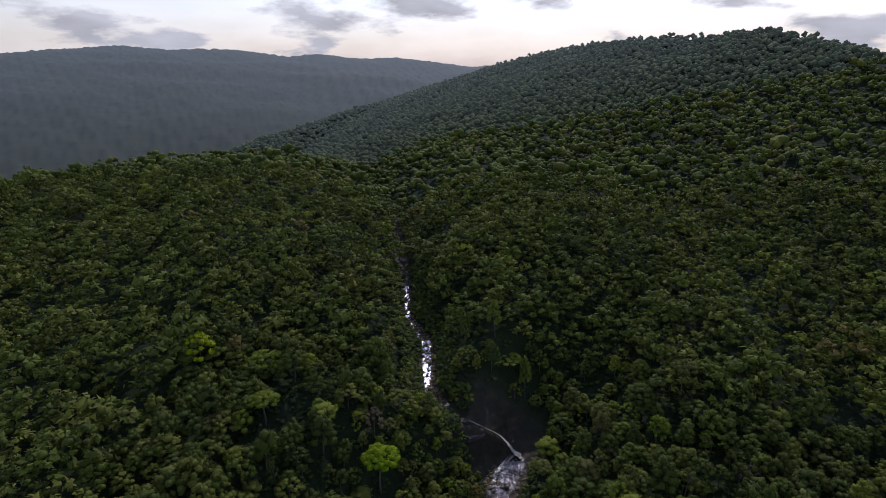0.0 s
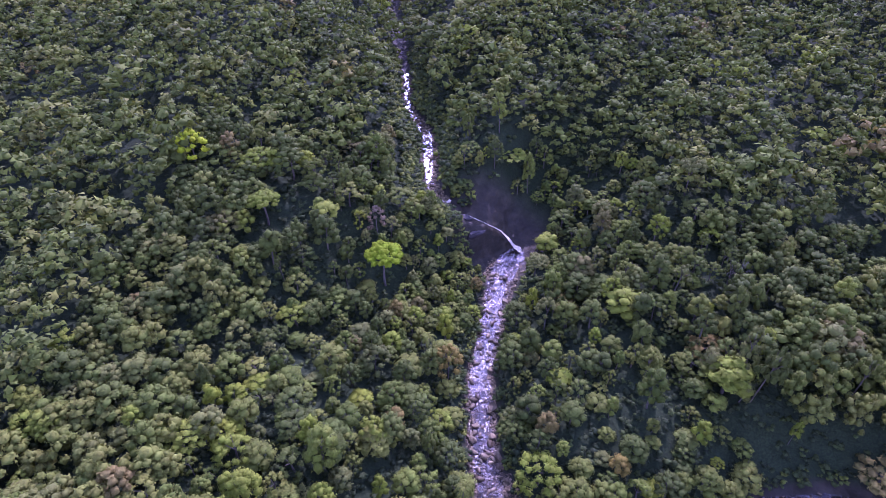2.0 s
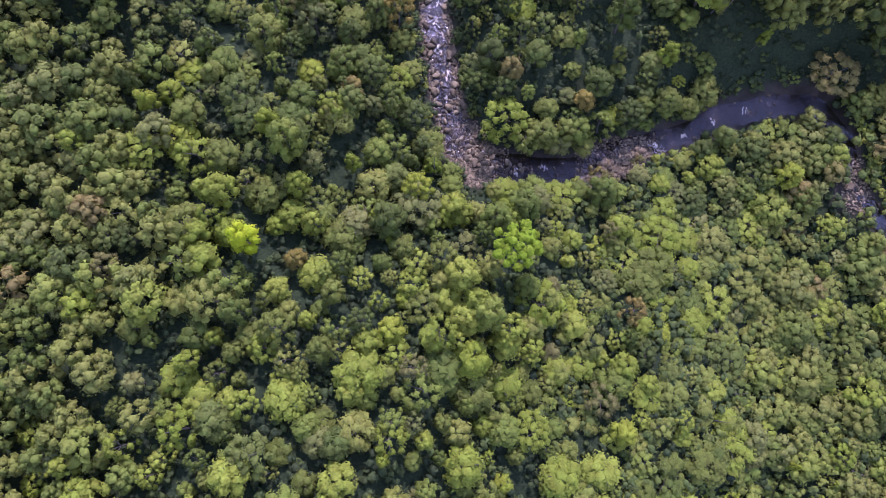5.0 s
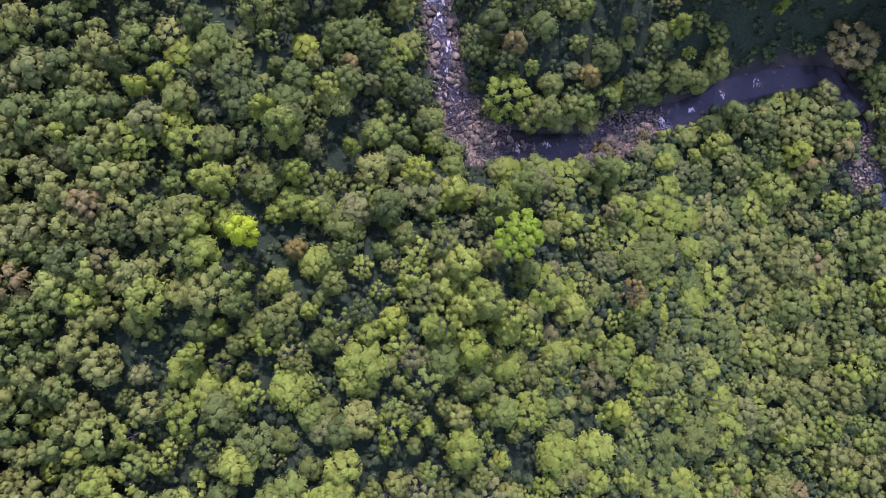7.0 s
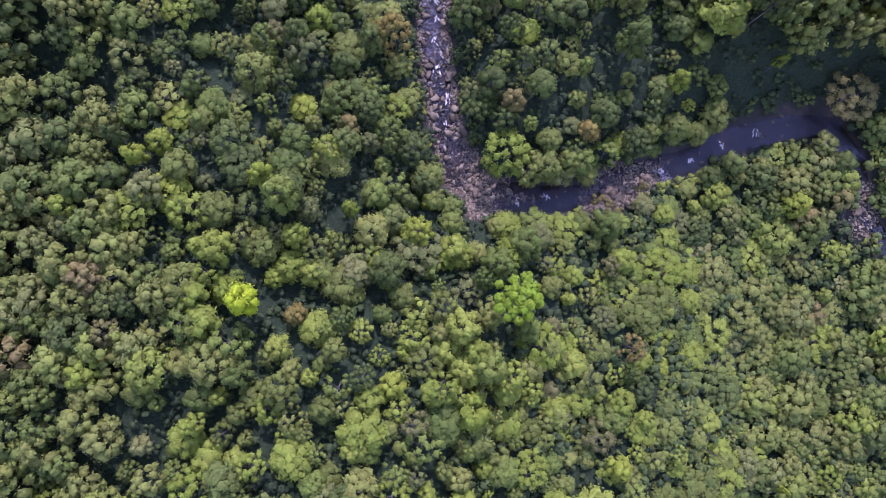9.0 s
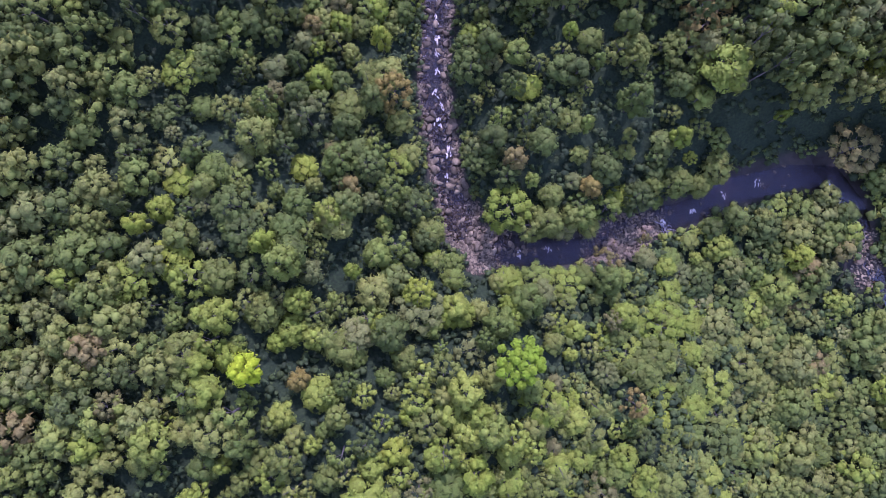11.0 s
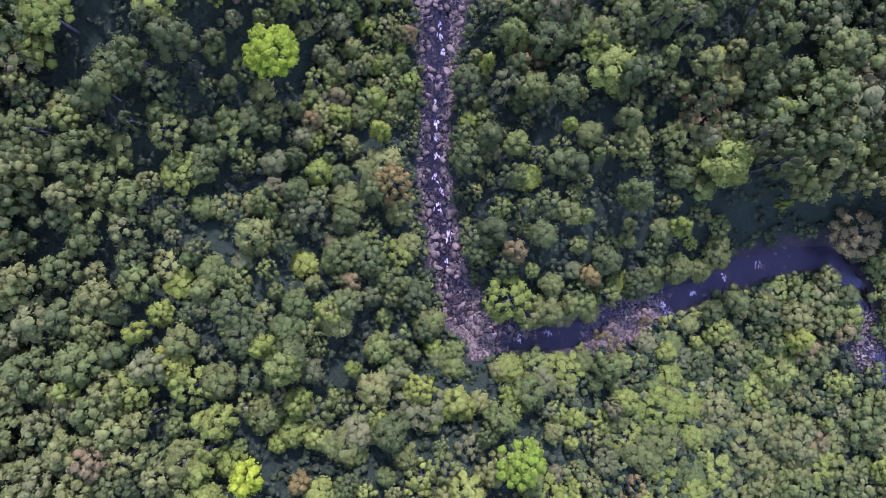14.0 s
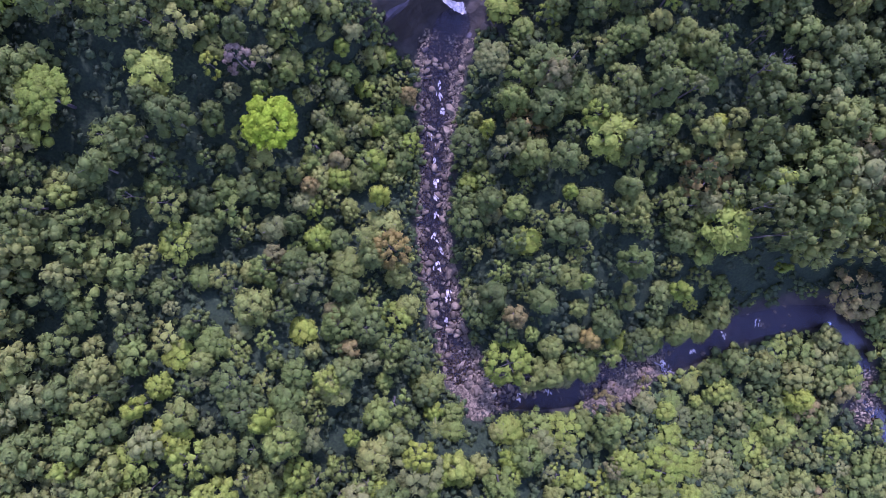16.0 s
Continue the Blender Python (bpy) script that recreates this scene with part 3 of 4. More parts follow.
def crown(seed, clumps, leaves, size, R=3.2, top=10.0, depth=3.4, spread=0.78, core=0.8, clump_r=(0.9, 1.5), flat=1.0):
    """A crown of overlapping leafy clumps on a dome, with gaps between them: places, triangles, normals."""
    rng = np.random.default_rng(seed)
    out, pts, tries = [], [], 0
    while len(pts) < clumps and tries < 900:
        tries += 1
        r, a = R * spread * math.sqrt(rng.uniform()), rng.uniform(0, 2 * math.pi)
        cr = rng.uniform(*clump_r)
        p = np.array([r * math.cos(a), r * math.sin(a), top - cr - depth * flat * (r / R) ** 2 * rng.uniform(0.6, 1.15) - rng.uniform(0, 0.5)])
        if all(np.linalg.norm(p - q) > 0.72 * (cr + s) for q, s in pts) or tries > 500:
            pts.append((p, cr))
    for p, cr in pts:
        v, f = CAP
        skin = p + v * np.array([1, 1, 0.8]) * cr * core * rng.uniform(0.7, 1.2, (len(v), 1))
        dome = unit(p - np.array([0, 0, top - 1.2 * R]))
        for bit in ((skin, f, v), leaf_sprays(rng, p, cr, leaves, size)):
            out.append((bit[0], bit[1], unit(bit[2] + 0.25 * dome)))
    return join(out)


def tube(a, b, ra, rb, sides=6, bend=0.0, rings=2):
    a, b = np.array(a, float), np.array(b, float)
    d = unit(b - a)
    u = unit(np.cross(d, [0.31, 0.95, 0.12]))
    w = np.cross(d, u)
    vs = []
    for k in range(rings + 1):
        t = k / rings
        c = a + (b - a) * t + u * bend * math.sin(math.pi * t)
        r = ra + (rb - ra) * t
        for s in range(sides):
            g = 2 * math.pi * s / sides
            vs.append(c + (u * math.cos(g) + w * math.sin(g)) * r)
    fs = []
    for k in range(rings):
        for s in range(sides):
            i, j = k * sides + s, k * sides + (s + 1) % sides
            fs += [(i, j, j + sides), (i, j + sides, i + sides)]
    return np.array(vs), np.array(fs)


def trunk(seed, R=3.2, top=10.0):
    """A tapered trunk, sunk a little into the slope, with limbs into the crown."""
    rng = np.random.default_rng(seed)
    fork = np.array([rng.uniform(-0.4, 0.4), rng.uniform(-0.4, 0.4), top * rng.uniform(0.52, 0.62)])
    out = [tube((0, 0, -1.2), fork, 0.26, 0.15, 6, rng.uniform(-0.25, 0.25), 3)]
    for k in range(4):
        a = 2 * math.pi * k / 4 + rng.uniform(-0.4, 0.4)
        r = R * rng.uniform(0.4, 0.7)
        out.append(tube(fork - [0, 0, 0.2], (r * math.cos(a), r * math.sin(a), top * rng.uniform(0.74, 0.88)), 0.11, 0.04, 4, rng.uniform(-0.2, 0.2), 1))
    return join(out)


CROWNS = {
    "round": [crown(100 + k, 22, 34, 0.22, depth=7.2, core=0.84, clump_r=(0.75, 1.4)) for k in range(4)],
    "airy": [crown(200 + k, 22, 30, 0.20, R=3.5, depth=7.0, spread=0.98, core=0.8, clump_r=(0.5, 1.1)) for k in range(4)],
    "spreading": [crown(300 + k, 26, 34, 0.19, R=3.8, depth=5.2, spread=0.9, core=0.84, clump_r=(0.6, 1.1)) for k in range(4)],
    "lumpy": [crown(400 + k, 16, 48, 0.22, R=3.0, depth=7.0, spread=0.78, core=0.86, clump_r=(0.95, 1.65)) for k in range(4)],
    "umbrella": [crown(500 + k, 48, 70, 0.15, R=3.4, depth=1.9, spread=0.86, core=0.84, clump_r=(0.5, 0.85)) for k in range(1)],
    "feathery": [crown(600 + k, 24, 80, 0.24, R=3.8, depth=1.3, spread=0.9, core=0.7, clump_r=(0.55, 0.9)) for k in range(1)],
}
TRUNKS = [mesh_of("trunk", *trunk(70 + k), MAT["bark"], True) for k in range(4)]
CROWN_MESH = {}


def crown_mesh(style, k, colour):
    key = (style, k, colour)
    if key not in CROWN_MESH:
        v, f, n = CROWNS[style][k]
        CROWN_MESH[key] = mesh_of("crown", v, f, MAT[colour], normals=n)
    return CROWN_MESH[key]


PROTO = {}
FORM = {"round": "", "airy": ", open and ragged", "spreading": ", wide and flat-topped", "lumpy": ", tufted",
        "umbrella": "", "feathery": ", flat and feathery"}
LABELS = {
    "olive": "broadleaf forest tree with an olive-green clumped crown",
    "green": "broadleaf forest tree with a mid-green leafy crown",
    "grey": "broadleaf forest tree with a dull grey-green crown",
    "dark": "broadleaf forest tree with a dark green crown",
    "fresh": "flat-topped tree with fresh green feathery foliage",
    "bright": "broadleaf forest tree with a fresh yellow-green crown",
    "rust": "broadleaf tree with a rust-brown flushing crown",
    "pale": "broadleaf forest tree with a pale green crown",
    "lime": "large lime-green tree with a dense domed crown",
    "yellow": "small tree with a vivid yellow-green crown",
    "amber": "broadleaf tree with an amber-brown domed crown",
    "mauve": "half-bare tree with a greyish mauve crown",
}


def plant(x, y, colour, style, k, size, tall, turn, z=None, lean=(0, 0)):
    """One tree: root, trunk and crown; its like are copied from the first."""
    key = (colour, style, k)
    z = float(land(x, y)) if z is None else z
    m = pose(x, y, z, lean[0], lean[1], turn) @ Matrix.Diagonal((size, size, tall, 1))
    if key in PROTO:
        return copy_thing(PROTO[key], m)
    root = new({"round": "round_crowned_tree", "airy": "open_crowned_tree", "spreading": "spreading_tree", "lumpy": "clumped_tree",
                "umbrella": "domed_tree", "feathery": "feathery_tree"}[style])
    tagged(root, LABELS[colour] + FORM[style], "tree", style + " forest trees")
    part("trunk", TRUNKS[(k + len(style)) % 4], root, "dull grey-brown bark")
    part("crown", crown_mesh(style, k, colour), root)
    root.matrix_basis = m
    PROTO[key] = root
    return root


# trees that stand out: x, y, height of the top, crown radius, colour, style
MARKED = [
    (-27.4, 89.0, 25.6, 5.0, "lime", "umbrella"), (-34.2, 16.0, 28.6, 3.2, "yellow", "lumpy"), (12.1, 14.3, 19.0, 4.3, "fresh", "feathery"),
    (13.0, 42.8, 10.0, 4.6, "bright", "spreading"), (29.8, 46.8, 8.6, 2.6, "amber", "lumpy"), (-26.8, 13.2, 25.6, 3.2, "amber", "lumpy"),
    (74.0, 31.0, 2.4, 3.4, "bright", "round"), (-49.0, 44.4, 24.6, 2.9, "bright", "round"), (-31.2, 37.6, 25.4, 2.6, "bright", "lumpy"),
    (-17.2, 32.1, 16.4, 2.5, "bright", "lumpy"), (68.4, 58.7, 9.8, 1.9, "bright", "lumpy"), (85.3, 52.5, 5.4, 5.2, "rust", "spreading"),
    (-31.0, 99.0, 31.2, 2.6, "mauve", "airy"), (-35.5, 98.2, 30.0, 2.0, "bright", "airy"), (-8.3, 66.4, 15.6, 3.6, "amber", "spreading"),
    (-10.2, 77.0, 14.6, 3.4, "bright", "lumpy"), (12.6, 101.6, 15.8, 3.4, "grey", "umbrella"), (-11.8, -20.4, 23.6, 1.9, "bright", "lumpy"),
    (3.6, 136.0, 27.0, 3.6, "bright", "spreading"), (-84.0, 130.0, 50.0, 4.2, "bright", "airy"), (-82.0, 106.0, 46.5, 4.2, "yellow", "spreading"),
    (-53.0, 112.0, 41.0, 3.4, "bright", "round"), (102.0, 144.0, 38.0, 4.0, "bright", "airy"), (54.5, 126.0, 35.0, 3.6, "grey", "feathery"),
    (-58.0, 92.0, 37.0, 4.4, "bright", "umbrella"), (30.0, 112.0, 26.0, 3.0, "rust", "round"), (36.0, 3.0, 9.0, 3.0, "rust", "airy"),
    (78.0, -33.0, -6.0, 2.0, "bright", "airy"), (74.5, -36.0, -5.5, 2.4, "bright", "airy"), (80.5, -28.0, -7.0, 2.2, "bright", "spreading"), (69.0, -29.0, -4.6, 1.3, "bright", "lumpy"),
    (85.0, 66.0, 15.0, 2.4, "bright", "round"), (37.3, 61.3, 20.4, 3.6, "green", "round"),
]
taken = np.array([(m[0], m[1], m[3]) for m in MARKED])


def hexgrid(x0, x1, y0, y1, s, jitter, rng):
    gx, gy = np.meshgrid(np.arange(x0, x1, s), np.arange(y0, y1, s * 0.866))
    gx = gx + (np.arange(gx.shape[0]) % 2)[:, None] * s / 2
    p = np.stack([gx.ravel(), gy.ravel()], 1)
    return p + rng.uniform(-jitter, jitter, p.shape) * s


def low_ground(x, y):
    river_y = river_north(x)
    return sigmoid((x + 0.45 * (10 - y) - 16) / 7) * sigmoid((river_y - y) * 2) * (x > -40)


def clearing(x, y, room=0.0):
    """The bare rock bowl under the fall, widening up to the rock face; room: for crowns that would reach over it."""
    x, y = np.asarray(x, float), np.asarray(y, float)
    back = np.interp(x, (-16, -9, -5, 3, 13, 20), (119, 119, 124, 128.5, 127, 117))
    bowl = (y > 98) & (y < back) & (np.abs(x - 2.5 + 0.14 * (y - 104)) < 3.8 + room + 0.66 * (y - 101))
    # the stony spit at the bend and the gravel bar lower down
    bars = spit(x, y) < 1.08 + 0.2 * room
    return bowl | bars


def in_forest(p, margin):
    d, _ = near_stream(p[:, 0], p[:, 1])
    # open scrub along the upper stream, wider on its sunny bank
    upper = (p[:, 0] < -2) & (p[:, 1] > 112) & (p[:, 1] < 205)
    d = np.where(upper | (p[:, 1] > 104) & (p[:, 0] < -6) & (p[:, 1] < 205), np.minimum(d, near_stream(p[:, 0] + 1.0, p[:, 1] + 7)[0]), d)
    return (d > np.where(upper, np.maximum(margin, 5.0), margin)) & ~clearing(p[:, 0], p[:, 1], 0.9)


def build_marked():
    for i, (x, y, top, r, colour, style) in enumerate(MARKED):
        z = float(land(x, y))
        size = r / (3.4 if style == "umbrella" else 3.6)
        tall = max((top - z) / 10.0, 0.25)
        plant(x, y, colour, style, 0, size, tall, (i * 67) % 360, z)


def build_near_trees():
    """The forest that the path crosses: tree by tree beside the path, the rest as woods."""
    p = hexgrid(-84, 102, -54, 141, 4.55, 0.36, RNG)
    p = p[(p[:, 1] < 120) | (np.abs(p[:, 0]) < 46)]
    north = (p[:, 0] > 10) & (p[:, 1] > river_north(p[:, 0]))
    over = np.where(north & (p[:, 1] < 60) | (p[:, 0] > 80), 0.6, np.where(p[:, 0] < 14, 2.3, 1.2))
    keep = in_forest(p, over) & ~((p[:, 0] > -25) & (p[:, 0] < 0) & (p[:, 1] > 76) & (p[:, 1] < 119))
    p, north = p[keep], north[keep]
    gap = np.hypot(p[:, None, 0] - taken[None, :, 0], p[:, None, 1] - taken[None, :, 1]) - taken[None, :, 2]
    p, north = p[gap.min(1) > 0.9], north[gap.min(1) > 0.9]
    # here and there a gap in the canopy, more of them on the shaded side above the bend
    thin = 0.05 + 0.01 * sigmoid((p[:, 1] - 48) / 10) + 0.72 * sigmoid((p[:, 0] - 60) / 2) * sigmoid((61 - p[:, 1]) / 1.5) * north
    # a wide dim hollow on the west slope, and smaller ones elsewhere
    thin = thin + 0.45 * (np.hypot((p[:, 0] + 49) / 13, (p[:, 1] - 99) / 8.5) < 1) + 0.2 * np.maximum(wobble(p[:, 0], p[:, 1], 30, 13) - 0.35, 0) * (p[:, 1] > 45)
    # open growth between the stream and the river, and on the far slope
    thin = thin + 0.15 * ((p[:, 0] > 62) & (p[:, 1] > 84)) + 0.28 * (north & (p[:, 0] > 14) & (p[:, 0] < 62) & (p[:, 1] < 64))
    # thin growth beyond the gravel bar
    thin = np.where((p[:, 0] > 86) & (p[:, 1] > 18) & (p[:, 1] < 56), 0.55, thin)
    # the tall edge over the river is closed
    thin = np.where((p[:, 0] > 48) & (p[:, 1] > 61) & (p[:, 1] < 82), 0.0, thin)
    p = p[RNG.uniform(size=len(p)) > thin]
    p = p[np.argsort(np.abs(p[:, 0] - 4))]
    z = land(p[:, 0], p[:, 1])
    low = low_ground(p[:, 0], p[:, 1])
    d, _ = near_stream(p[:, 0], p[:, 1])
    patch = wobble(p[:, 0], p[:, 1], 38, 9)
    colours = ("olive", "green", "grey", "dark", "bright", "rust", "pale")
    styles = ("round", "airy", "spreading", "lumpy")
    tints = {"olive": 0.68, "green": 0.4, "grey": 0.84, "dark": 0.12, "bright": 0.95, "rust": 1.0, "pale": 0.9}
    left, rest = dict.fromkeys(styles, 250), []
    for i in range(len(p)):
        # the slopes' light is put into the mix: paler crowns south, darker ones north
        warm = 0.12 * patch[i] + (0.20 if low[i] > 0.5 else 0) + 0.16 * (p[i, 1] < 28)
        w = np.array([0.28 + warm, 0.30, 0.08, max(0.20 - warm + 0.14 * (p[i, 1] > 48) + 0.4 * (p[i, 1] > 70 and (p[i, 0] > 55 or p[i, 0] < -30)), 0.03), 0.05 + 0.22 * max(warm, 0), 0.028, 0.03 + 0.42 * sigmoid((26 - p[i, 1]) / 6)])
        colour = colours[RNG.choice(7, p=w / w.sum())]
        style = styles[RNG.choice(4, p=(0.30, 0.26, 0.2, 0.24))]
        size = RNG.choice((0.64, 0.83, 1.0, 1.14, 1.28), p=(0.18, 0.26, 0.28, 0.19, 0.09)) * RNG.uniform(0.88, 1.06)
        size *= 0.98 if low[i] > 0.5 else 1.0
        tall = RNG.uniform(0.64, 1.10) * (0.78 + 0.22 * size)
        tall *= 0.62 if low[i] > 0.5 else (0.85 if d[i] < 4 else 1.0)
        if low[i] > 0.5 and p[i, 0] > 38 and p[i, 1] < 26:
            size, tall = size * RNG.uniform(0.9, 1.35), tall * RNG.uniform(0.66, 0.95)
        if p[i, 1] > 55 and low[i] < 0.5:
            size, tall = size * 0.95, tall * RNG.uniform(0.8, 1.3)
        if abs(p[i, 0] - 6) < 18 and 126 < p[i, 1] < 138:
            tall = max(tall, 0.95) * 1.12
        # lower growth opposite the sunny spit
        if 22 < p[i, 0] < 52 and low[i] < 0.5 and p[i, 1] < 54:
            tall *= 0.72
        # a tall edge above a low, dim strip along the river
        if p[i, 0] > 50 and low[i] < 0.5:
            size *= 1.15 if 59 < p[i, 1] < 82 else 1.0
            tall *= 1.5 if 59 < p[i, 1] < 70 else 1.2 if 61 < p[i, 1] < 82 else (0.72 if 46 < p[i, 1] <= 62 else 1.0)
        k, turn, lean = int(RNG.integers(4)), RNG.uniform(0, 360), (RNG.uniform(-5, 5), RNG.uniform(-5, 5))
        if left[style] > 0:
            left[style] -= 1
            plant(p[i, 0], p[i, 1], colour, style, k, size, tall, turn, float(z[i]), lean)
        else:
            rest.append((p[i, 0], p[i, 1], z[i], size, tall, radians(turn), np.clip(tints[colour] + RNG.normal(0, 0.05), 0, 1), styles.index(style) * 4 + k))
    r = np.array(rest)
    temp = [crown(700 + 10 * i + k, 17, 22, 0.26, R=R, depth=6.6, spread=w, core=0.84, clump_r=(0.75, 1.45)) for i, (R, w) in enumerate(((3.2, 0.78), (3.5, 0.95), (3.8, 0.9), (3.0, 0.78))) for k in range(4)]
    v, f, t, n = scatter(temp, r[:, 7].astype(int), r[:, :3], r[:, 3:5], r[:, 5], r[:, 6])
    tagged(new("forest", mesh_of("forest", v, f, MAT["woods"], False, {"tint": t}, n)),
           "dense mixed broadleaf canopy closing in on both sides", "forest", kind="stuff")


def build_bank_row():
    """Trees leaning out over the shaded north bank of the river below the bend."""
    rng = np.random.default_rng(17)
    pts = STREAM[19:]
    seg = np.hypot(*np.diff(pts[:, :2], axis=0).T)
    s = np.concatenate([[0], np.cumsum(seg)])
    t = 5.0
    while t < s[-1] and np.interp(t, s, pts[:, 0]) < 57:
        q = [np.interp(t, s, pts[:, k]) for k in range(4)]
        i = min(int(np.searchsorted(s, t)), len(seg)) - 1
        d = (pts[i + 1, :2] - pts[i, :2]) / seg[i]
        off = q[3] + rng.uniform(1.2, 3.4)
        x, y = q[0] - d[1] * off, q[1] + d[0] * off
        if np.min(np.hypot(taken[:, 0] - x, taken[:, 1] - y) - taken[:, 2]) > 0.3:
            colour = ("green", "olive", "dark", "green")[int(rng.integers(4))]
            plant(x, y, colour, ("round", "spreading", "airy")[int(rng.integers(3))], int(rng.integers(3)), rng.uniform(0.75, 1.08), rng.uniform(0.68, 0.92),
                  rng.uniform(0, 360), float(land(x, y)), (6, 0))
        t += rng.uniform(3.6, 6.4)


def build_bushy_slope():
    """Young trees packed on the sunny slope between the bright tree and the rock bowl."""
    rng = np.random.default_rng(23)
    p = hexgrid(-25, 0, 76, 119, 3.1, 0.36, rng)
    p = p[in_forest(p, 1.2)]
    gap = np.hypot(p[:, None, 0] - taken[None, :, 0], p[:, None, 1] - taken[None, :, 1]) - taken[None, :, 2]
    for x, y in p[gap.min(1) > 0.3]:
        colour = ("olive", "green", "bright", "grey", "olive", "rust")[rng.choice(6, p=(0.3, 0.26, 0.1, 0.12, 0.16, 0.06))]
        size = rng.uniform(0.52, 0.86)
        plant(x, y, colour, ("round", "airy", "lumpy")[int(rng.integers(3))], int(rng.integers(4)), size, rng.uniform(0.45, 0.72), rng.uniform(0, 360),
              float(land(x, y)), (rng.uniform(-5, 5), rng.uniform(-5, 5)))


build_marked()
build_bank_row()
build_bushy_slope()
build_near_trees()


def build_woods():
    """The forest beyond: ever simpler trees with distance, as woods."""
    rng = np.random.default_rng(5)
    mid = [crown(900 + k, 9, 9, 0.52, R=3.4, top=10, depth=6.2, spread=0.9, core=0.62, clump_r=(0.8, 1.5)) for k in range(6)]
    far = []
    for k in range(6):
        r2 = np.random.default_rng(40 + k)
        far.append(join([(np.array([r2.uniform(-2.3, 2.3), r2.uniform(-2.3, 2.3), r2.uniform(6.2, 8.8)])
                          + CAP[0] * np.array([1, 1, 0.9]) * r2.uniform(0.9, 1.8) * r2.uniform(0.65, 1.3, (12, 1)), CAP[1], CAP[0]) for _ in range(4)]))
    dist = []
    for k in range(6):
        r2 = np.random.default_rng(60 + k)
        dist.append(join([(np.array([r2.uniform(-1.7, 1.7), r2.uniform(-1.7, 1.7), r2.uniform(5.6, 7.6)])
                           + CAP[0] * np.array([1, 1, 0.85]) * r2.uniform(1.6, 2.7) * r2.uniform(0.65, 1.3, (12, 1)), CAP[1], CAP[0]) for _ in range(2)]))
    near_box = lambda q: (q[:, 0] > -84) & (q[:, 0] < 102) & (q[:, 1] > -54) & ((q[:, 1] < 120) | (q[:, 1] < 141) & (np.abs(q[:, 0]) < 46))

    def cone(q, slack):
        r = q[:, 1] + 30
        return (q[:, 0] > -1.06 * r - slack) & (q[:, 0] < 0.68 * r + slack)

    def shown(q):
        # the far range takes over beyond the plateau
        r, a = np.hypot(q[:, 0], q[:, 1] + 29), np.degrees(np.arctan2(q[:, 0], q[:, 1] + 29))
        return r < np.interp(a, (-40, -32, -26, -17, -11, -3, 2, 10, 14, 21, 26, 30, 40), (700, 700, 760, 1000, 1140, 1180, 1150, 960, 880, 750, 660, 630, 700))

    bands = (
        ("near", (-300, 260, -75, 270), 5.9, mid, lambda q: ~near_box(q) & (cone(q, 70) & (np.abs(q[:, 0]) < 300)), 0.72, 1.42),
        ("middle", (-760, 520, 270, 440), 6.6, far, lambda q: cone(q, 40) & shown(q), 0.8, 1.36),
        ("far", (-1350, 820, 440, 1250), 6.8, dist, lambda q: cone(q, 20) & shown(q), 0.78, 1.12),
    )
    for name, (x0, x1, y0, y1), s, temp, keep, lo, hi in bands:
        q = hexgrid(x0, x1, y0, y1, s, 0.34, rng)
        q = q[keep(q)]
        q = q[in_forest(q, np.where(q[:, 1] < 205, 3.2, 0.0))]
        q = q[rng.uniform(size=len(q)) > 0.06]
        z = land(q[:, 0], q[:, 1]) - (0.4 if name == "near" else 4.6)
        k = rng.uniform(lo, hi, len(q)) * np.where((rng.uniform(size=len(q)) < 0.06) & (name != "far"), 1.35, 1.0)
        sc = np.stack([k * s / 5.6, k * s / 5.6 * rng.uniform(0.75, 1.1, len(q))], 1)
        patch = 0.5 + 0.16 * wobble(q[:, 0], q[:, 1], 60, 4)
        tint = np.clip(rng.normal(patch - 0.06, 0.22), 0, 1)
        v, f, t, n = scatter(temp, rng.integers(0, len(temp), len(q)), np.column_stack([q, z]), sc, rng.uniform(0, 6.3, len(q)), tint)
        if name == "far":
            tagged(new("backdrop", mesh_of("backdrop", v, f, FAR_WOODS, False, None, n)), "distant forest canopy on the hill crests with haze as glow", "hills", kind="structure")
        else:
            tagged(new("forest", mesh_of("forest", v, f, MAT["woods"], False, {"tint": t}, n)),
                   {"near": "dense mixed green forest covering the valley sides", "middle": "dense dark green forest on the middle slopes"}[name], "forest", kind="stuff")


build_woods()


